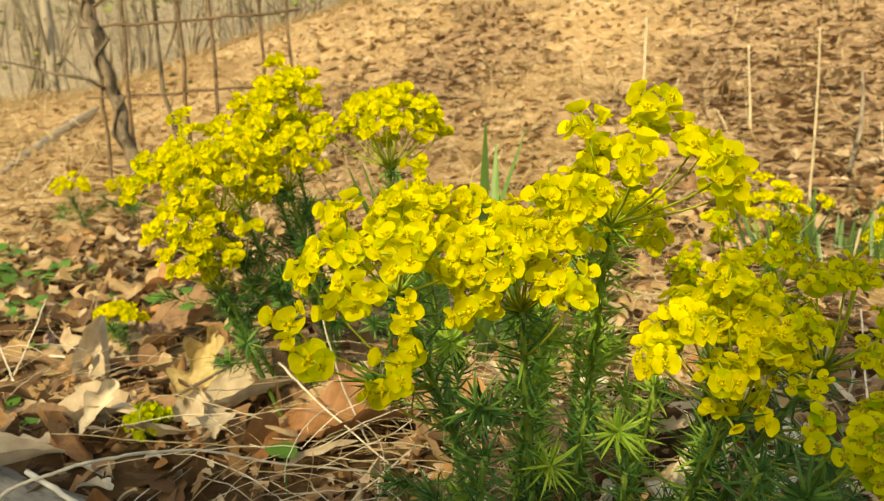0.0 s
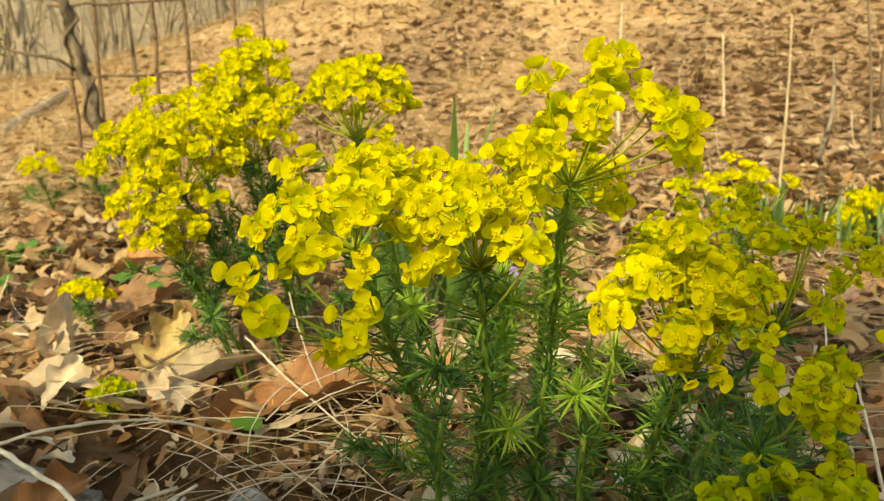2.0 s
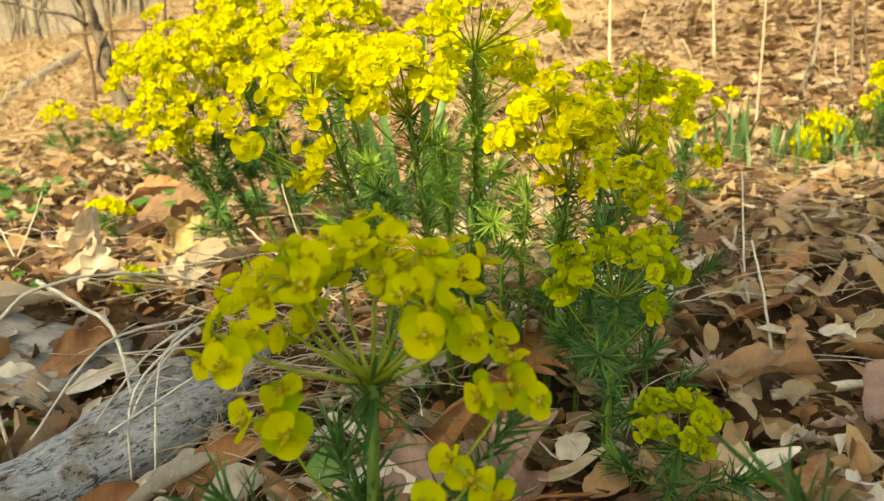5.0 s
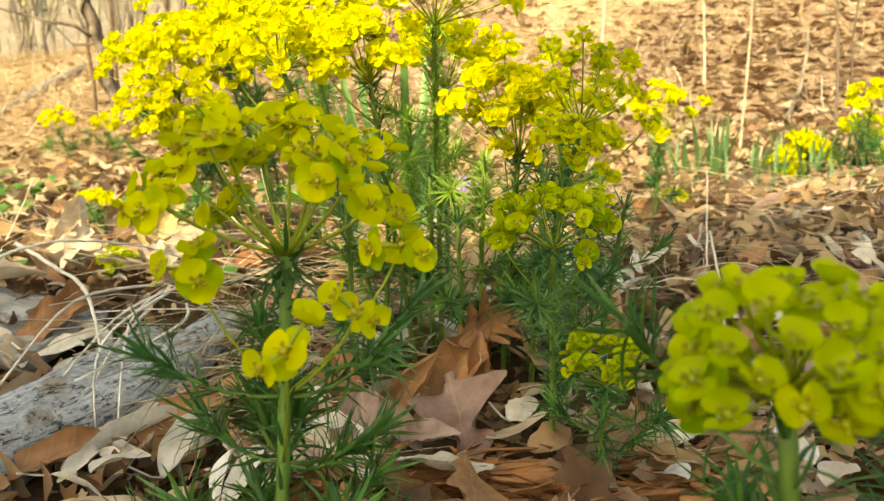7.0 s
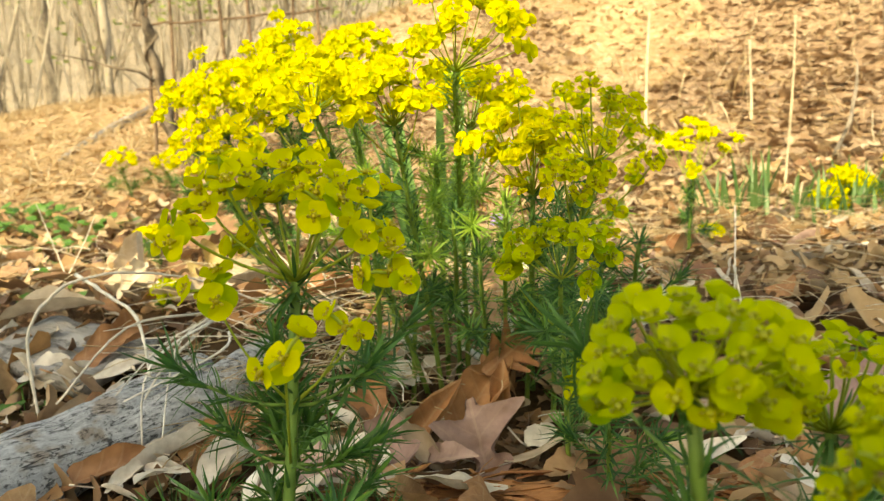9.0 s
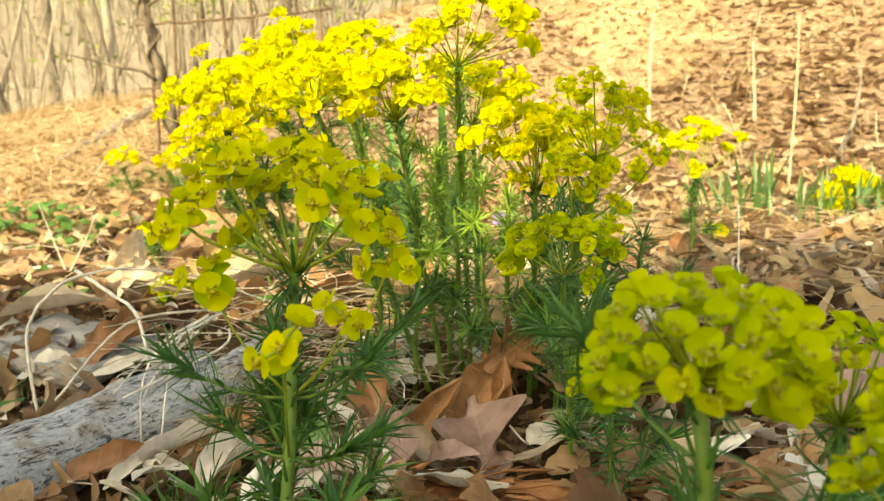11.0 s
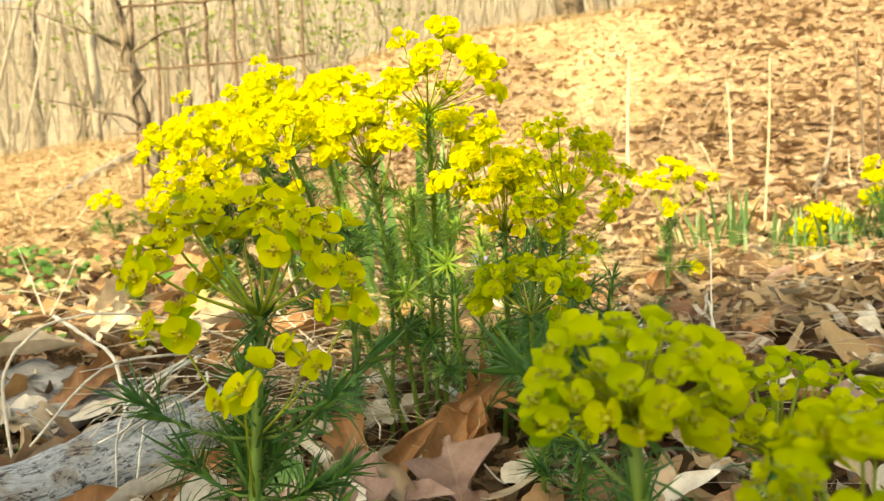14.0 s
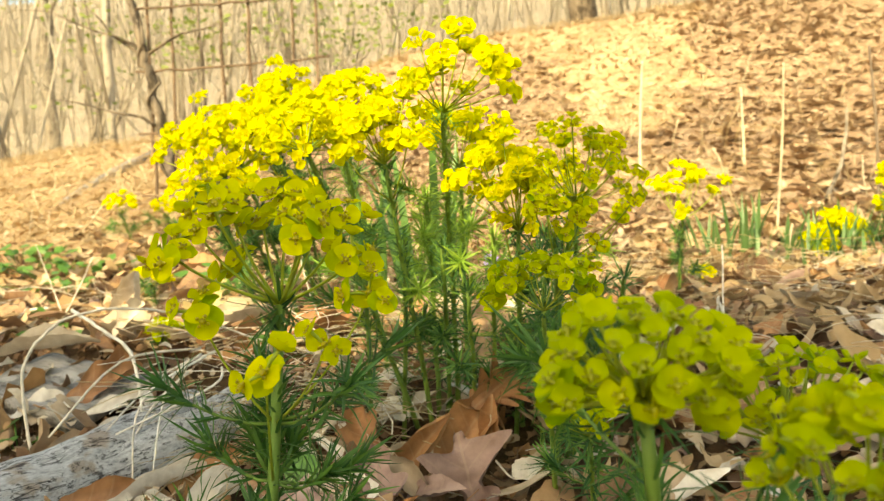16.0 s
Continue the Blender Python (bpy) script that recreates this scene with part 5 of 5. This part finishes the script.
def herb(label, x, y, count, size, spread, height, seed):
    """A low weed: round leaves on short stalks."""
    r = random.Random(seed)
    z = ground_h(x, y)
    plant = tagged(new("low_weed"), label, "plant", "low weeds")
    plant.matrix_basis = Matrix.Translation((x, y, z))
    for i in range(count):
        s = Shape()
        tip = Vector((r.gauss(0, spread), r.gauss(0, spread), height * r.uniform(0.5, 1.2)))
        foot = Vector((tip.x * 0.3, tip.y * 0.3, 0))
        m = Matrix.Translation(tip) @ facing((r.gauss(0, 0.4), r.gauss(-0.35, 0.4), 1), r.uniform(0, 6.28))
        vs, fs = round_leaf(r, size * r.uniform(0.7, 1.15))
        s.put([m @ v for v in vs], fs)
        s.put(*tube(bend(foot, tip, 3, (0, 0, 0.004)), 0.0006, 4))
        part("leaf", s.mesh("leaf", [WEED]), plant)


herb("pair of round green leaves beside the log", -0.222, 0.355, 3, 0.0085, 0.009, 0.020, 1)
herb("small round green leaves at the log's side", -0.238, 0.325, 3, 0.009, 0.010, 0.012, 2)
herb("round green leaf on a white papery leaf", -0.019, 0.222, 2, 0.010, 0.005, 0.026, 3)
herb("single green leaf on brown leaves", -0.105, 0.420, 1, 0.009, 0.002, 0.035, 4)
herb("low green weed at the foot of the slope", -0.60, 1.00, 34, 0.009, 0.05, 0.03, 5)
herb("low green weed in sunny litter", -0.76, 1.16, 44, 0.010, 0.07, 0.035, 6)
herb("sprawling green weed in dry leaves", -0.50, 0.85, 26, 0.008, 0.05, 0.022, 7)
herb("small green weed among dry leaves", -0.42, 0.70, 16, 0.007, 0.035, 0.02, 8)
herb("green weed by the yellow clump", -0.20, 0.78, 20, 0.010, 0.05, 0.04, 9)
herb("round green leaves in dry leaves", 0.30, 0.34, 4, 0.011, 0.012, 0.015, 10)
herb("round green leaves by a stick", 0.245, 0.56, 5, 0.010, 0.016, 0.012, 11)
herb("green weed on the shaded litter", 0.62, 0.80, 18, 0.010, 0.05, 0.03, 12)
herb("tiny green seedlings in litter", -0.33, 0.50, 9, 0.008, 0.03, 0.018, 13)


def violet(x, y, z):
    plant = tagged(new("violet"), "tiny violet-blue flower on a thin stem", "flower", "violets")
    g = ground_h(x, y)
    plant.matrix_basis = Matrix.Translation((x, y, g))
    r = random.Random(int(x * 1000))
    s = Shape()
    s.put(*tube(bend((0, 0, 0), (0, 0, z - g), 3, (0.003, 0, 0)), 0.0006, 4))
    part("stem", s.mesh("stem", [STEM]), plant)
    for k in range(5):
        s = Shape()
        m = Matrix.Translation((0, 0, z - g)) @ facing((0, -1, 0.3), k * 1.2566) @ Matrix.Translation((0.0045, 0, 0))
        vs, fs = round_leaf(r, 0.0034)
        s.put([m @ v for v in vs], fs)
        part("petal", s.mesh("petal", [VIOLET]), plant)


violet(-0.317, 0.91, 0.115)
violet(0.07, 0.62, 0.13)


# ---- fence and sapling ----
def fence():
    f = tagged(new("wire_fence"), "rusty woven wire fence panel behind the flowers", "fence")
    f.matrix_basis = Matrix.Translation((-0.708, 1.75, 0.24))
    r = random.Random(5)
    for x in (-0.062, 0.0, 0.127, 0.196, 0.308, 0.372):
        s = Shape()
        s.put(*tube(bend((x, 0, -0.04), (x - 0.004, 0.02, 1.0), 14, 0.0, 0.0035, r), 0.0046 if x in (0.127, 0.196) else 0.0040, 6, 0.2, 3))
        part("upright_wire", s.mesh("upright_wire", [RUSTY]), f)
    for k in range(6):
        z = 0.04 + 0.158 * k
        s = Shape()
        s.put(*tube(bend((-0.10, 0.004, z), (0.40, 0.004, z + 0.012), 12, -0.004, 0.003, r), 0.0032, 5))
        part("cross_wire", s.mesh("cross_wire", [RUSTY]), f)


fence()


def sapling(label, pts, radii, mat, twigs, leaves, seed, name="tree", vine=False):
    """A small tree: uneven trunk, side limbs, a thin crown of scattered small leaves."""
    r = random.Random(seed)
    base = Vector(pts[0])
    t = tagged(new(name), label, "tree")
    t.matrix_basis = Matrix.Translation(base)
    P = [Vector(p) - base for p in pts]
    line, rad = [], []
    for i in range(len(P) - 1):
        for k in range(5):
            line.append(P[i].lerp(P[i + 1], k / 5) + Vector([r.gauss(0, radii[i] * 0.25) for _ in range(3)]))
            rad.append((radii[i] + (radii[i + 1] - radii[i]) * k / 5) * r.uniform(0.88, 1.12))
    line.append(P[-1])
    rad.append(radii[-1])
    s = Shape()
    s.put(*tube(line, rad, 10, 0.2, seed))
    if vine:
        coil = [p + Vector((math.cos(i * 0.9), math.sin(i * 0.9), 0)) * rad[i] * 1.35 for i, p in enumerate(line)]
        s.put(*tube(coil, [q * 0.35 for q in rad], 6))
    trunk = part("trunk", s.mesh("trunk", [mat]), t)
    tips = []
    for k in range(twigs):
        i = r.randrange(int(len(line) * 0.25), len(line))
        l = radii[0] * r.uniform(8, 22)
        d = Vector((r.gauss(0, 1), r.gauss(0, 0.6), r.uniform(0.1, 1.0))).normalized()
        limb = bend(line[i], line[i] + d * l, 5, 0.05 * l, 0.04 * l, r)
        s = Shape()
        s.put(*tube(limb, [rad[i] * q for q in (0.4, 0.33, 0.26, 0.2, 0.13, 0.07)], 5))
        part("limb", s.mesh("limb", [mat]), t)
        tips += limb[2:]
    if leaves:
        s = Shape()
        for k in range(leaves):
            p = r.choice(tips) + Vector([r.gauss(0, 0.02) for _ in range(3)])
            m = Matrix.Translation(p) @ facing([r.gauss(0, 1) for _ in range(3)], 0)
            vs, fs = chip(r, r.uniform(0.010, 0.022))
            s.put([m @ v for v in vs], fs)
        part("crown", s.mesh("crown", [SPRING]), t)


sapling("thin gnarled sapling with a climbing vine", [(-0.685, 1.72, 0.20), (-0.731, 1.75, 0.401), (-0.754, 1.75, 0.491), (-0.768, 1.75, 0.579), (-0.79, 1.75, 0.67), (-0.84, 1.76, 0.90), (-0.93, 1.78, 1.25)],
        [0.017, 0.013, 0.012, 0.013, 0.011, 0.009, 0.005], BARK_DARK, 14, 220, 3, "sapling", True)
sapling("bare thin sapling by the fence", [(-0.60, 1.80, 0.24), (-0.655, 1.82, 0.45), (-0.67, 1.84, 0.75), (-0.66, 1.85, 1.1)], [0.006, 0.005, 0.004, 0.002], BARK_DARK, 7, 40, 4, "sapling")


# ---- woodland beyond the bank ----
def far_tree(label, x, y, r0, height, mat, seed, lean=0.0, limbs=7):
    g = ground_h(x, y) - 0.05
    sapling(label, [(x, y, g), (x + lean * 0.3, y, g + height * 0.3), (x + lean * 0.62, y, g + height * 0.62), (x + lean, y, g + height)], [r0, r0 * 0.85, r0 * 0.65, r0 * 0.25], mat, limbs, 0, seed)


far_tree("dark bare tree trunk leaning on the ridge", -3.93, 6.0, 0.050, 5.0, BARK_DARK, 11, -0.6)
far_tree("grey bare tree in the woodland", -5.2, 9.0, 0.09, 8.0, BARK_FAR, 12, -0.4)
far_tree("pale-barked bare tree on the ridge", -2.48, 5.0, 0.035, 4.5, BARK_PALE, 13, -0.1)
far_tree("stout brown tree trunk above the bank", 0.69, 4.45, 0.085, 6.0, BARK_DARK, 14, 0.05, 4)
far_tree("slim white-barked tree beside a brown trunk", 0.80, 4.30, 0.018, 4.0, BARK_PALE, 15, 0.0, 3)
rw = random.Random(77)
for k in range(18):
    y = rw.uniform(5.2, 16)
    x = rw.uniform(-0.85, 0.35) * y
    far_tree(rw.choice(("bare grey tree in the spring woodland", "thin bare tree in the spring woodland")), x, y, rw.uniform(0.012, 0.036), rw.uniform(4, 9), rw.choice((BARK_FAR, BARK_FAR, BARK_PALE)), 100 + k, rw.uniform(-0.5, 0.5), 6)


def brush():
    """Thin undergrowth and far trunks, too many to count."""
    r = random.Random(55)
    s = Shape()
    for i in range(1500):
        y = 5.0 + 26 * r.random() ** 1.3
        x = (0.8 - 1.75 * r.random() ** 0.7) * y
        g, l = ground_h(x, y), r.uniform(0.5, 2.6) if r.random() < 0.75 else r.uniform(3, 9)
        d = Vector((r.gauss(0, 0.20), r.gauss(0, 0.15), 1)) * l
        q = r.uniform(0.0015, 0.005) if l < 3 else r.uniform(0.006, 0.018)
        s.put(*tube(bend((x, y, g - 0.05), Vector((x, y, g)) + d, 3, (r.gauss(0, 0.06) * l, 0, 0)), [q, q * 0.8, q * 0.6, q * 0.25], 4))
        for j in range(8):
            t = r.uniform(0.15, 0.95)
            a = Vector((x, y, g)) + d * t
            s.put(*tube([a, a + Vector((r.gauss(0, 0.35), r.gauss(0, 0.3), r.uniform(0.1, 0.5))) * l * 0.4], [q * 0.5, q * 0.15], 3))
    for i in range(750):      # the thin stems of the wood behind
        y = r.uniform(12, 34)
        x = r.uniform(-0.95, 0.75) * y
        g, l, q = ground_h(x, y), r.uniform(4, 11), r.uniform(0.008, 0.032)
        top = Vector((x + r.gauss(0, 0.11) * l, y, g + l))
        s.put(*tube(bend((x, y, g - 0.05), top, 3, (r.gauss(0, 0.03) * l, 0, 0)), [q, q * 0.8, q * 0.6, q * 0.2], 4))
        for j in range(3):
            a = Vector((x, y, g)).lerp(top, r.uniform(0.3, 0.9))
            s.put(*tube([a, a + Vector((r.gauss(0, 0.3), r.gauss(0, 0.3), r.uniform(0.1, 0.5))) * l * 0.35], [q * 0.45, q * 0.1], 3))
    tagged(new("far_brush", s.mesh("far_brush", [BRUSH])), "pale bare brush and saplings filling the woodland", "brush", kind="stuff")


brush()


def spring_leaves():
    r = random.Random(56)
    s = Shape()
    for cx, cy, cz, sp, n in ((-1.70, 4.4, 1.40, 0.15, 190), (-0.78, 4.6, 1.42, 0.18, 300), (-0.40, 4.8, 1.50, 0.20, 200), (-2.6, 5.0, 1.55, 0.2, 140), (-1.2, 4.2, 1.42, 0.14, 120)):
        for i in range(n):
            p = Vector((cx + r.gauss(0, sp), cy + r.gauss(0, sp), cz + r.gauss(0, sp * 0.8)))
            m = Matrix.Translation(p) @ facing([r.gauss(0, 1) for _ in range(3)], 0)
            vs, fs = chip(r, r.uniform(0.02, 0.05))
            s.put([m @ v for v in vs], fs)
        for i in range(7):
            a = Vector((cx + r.gauss(0, 0.1), cy, ground_h(cx, cy)))
            s.put(*tube(bend(a, (cx + r.gauss(0, sp), cy + r.gauss(0, sp), cz + r.uniform(0, sp)), 4, (0.05, 0, 0), 0.02, r), [0.010, 0.008, 0.006, 0.004, 0.002], 4), slot=1)
    tagged(new("spring_shrubs", s.mesh("spring_shrubs", [SPRING, BARK_FAR])), "thin shrubs with the first green leaves on the ridge", "shrub", kind="stuff")


spring_leaves()
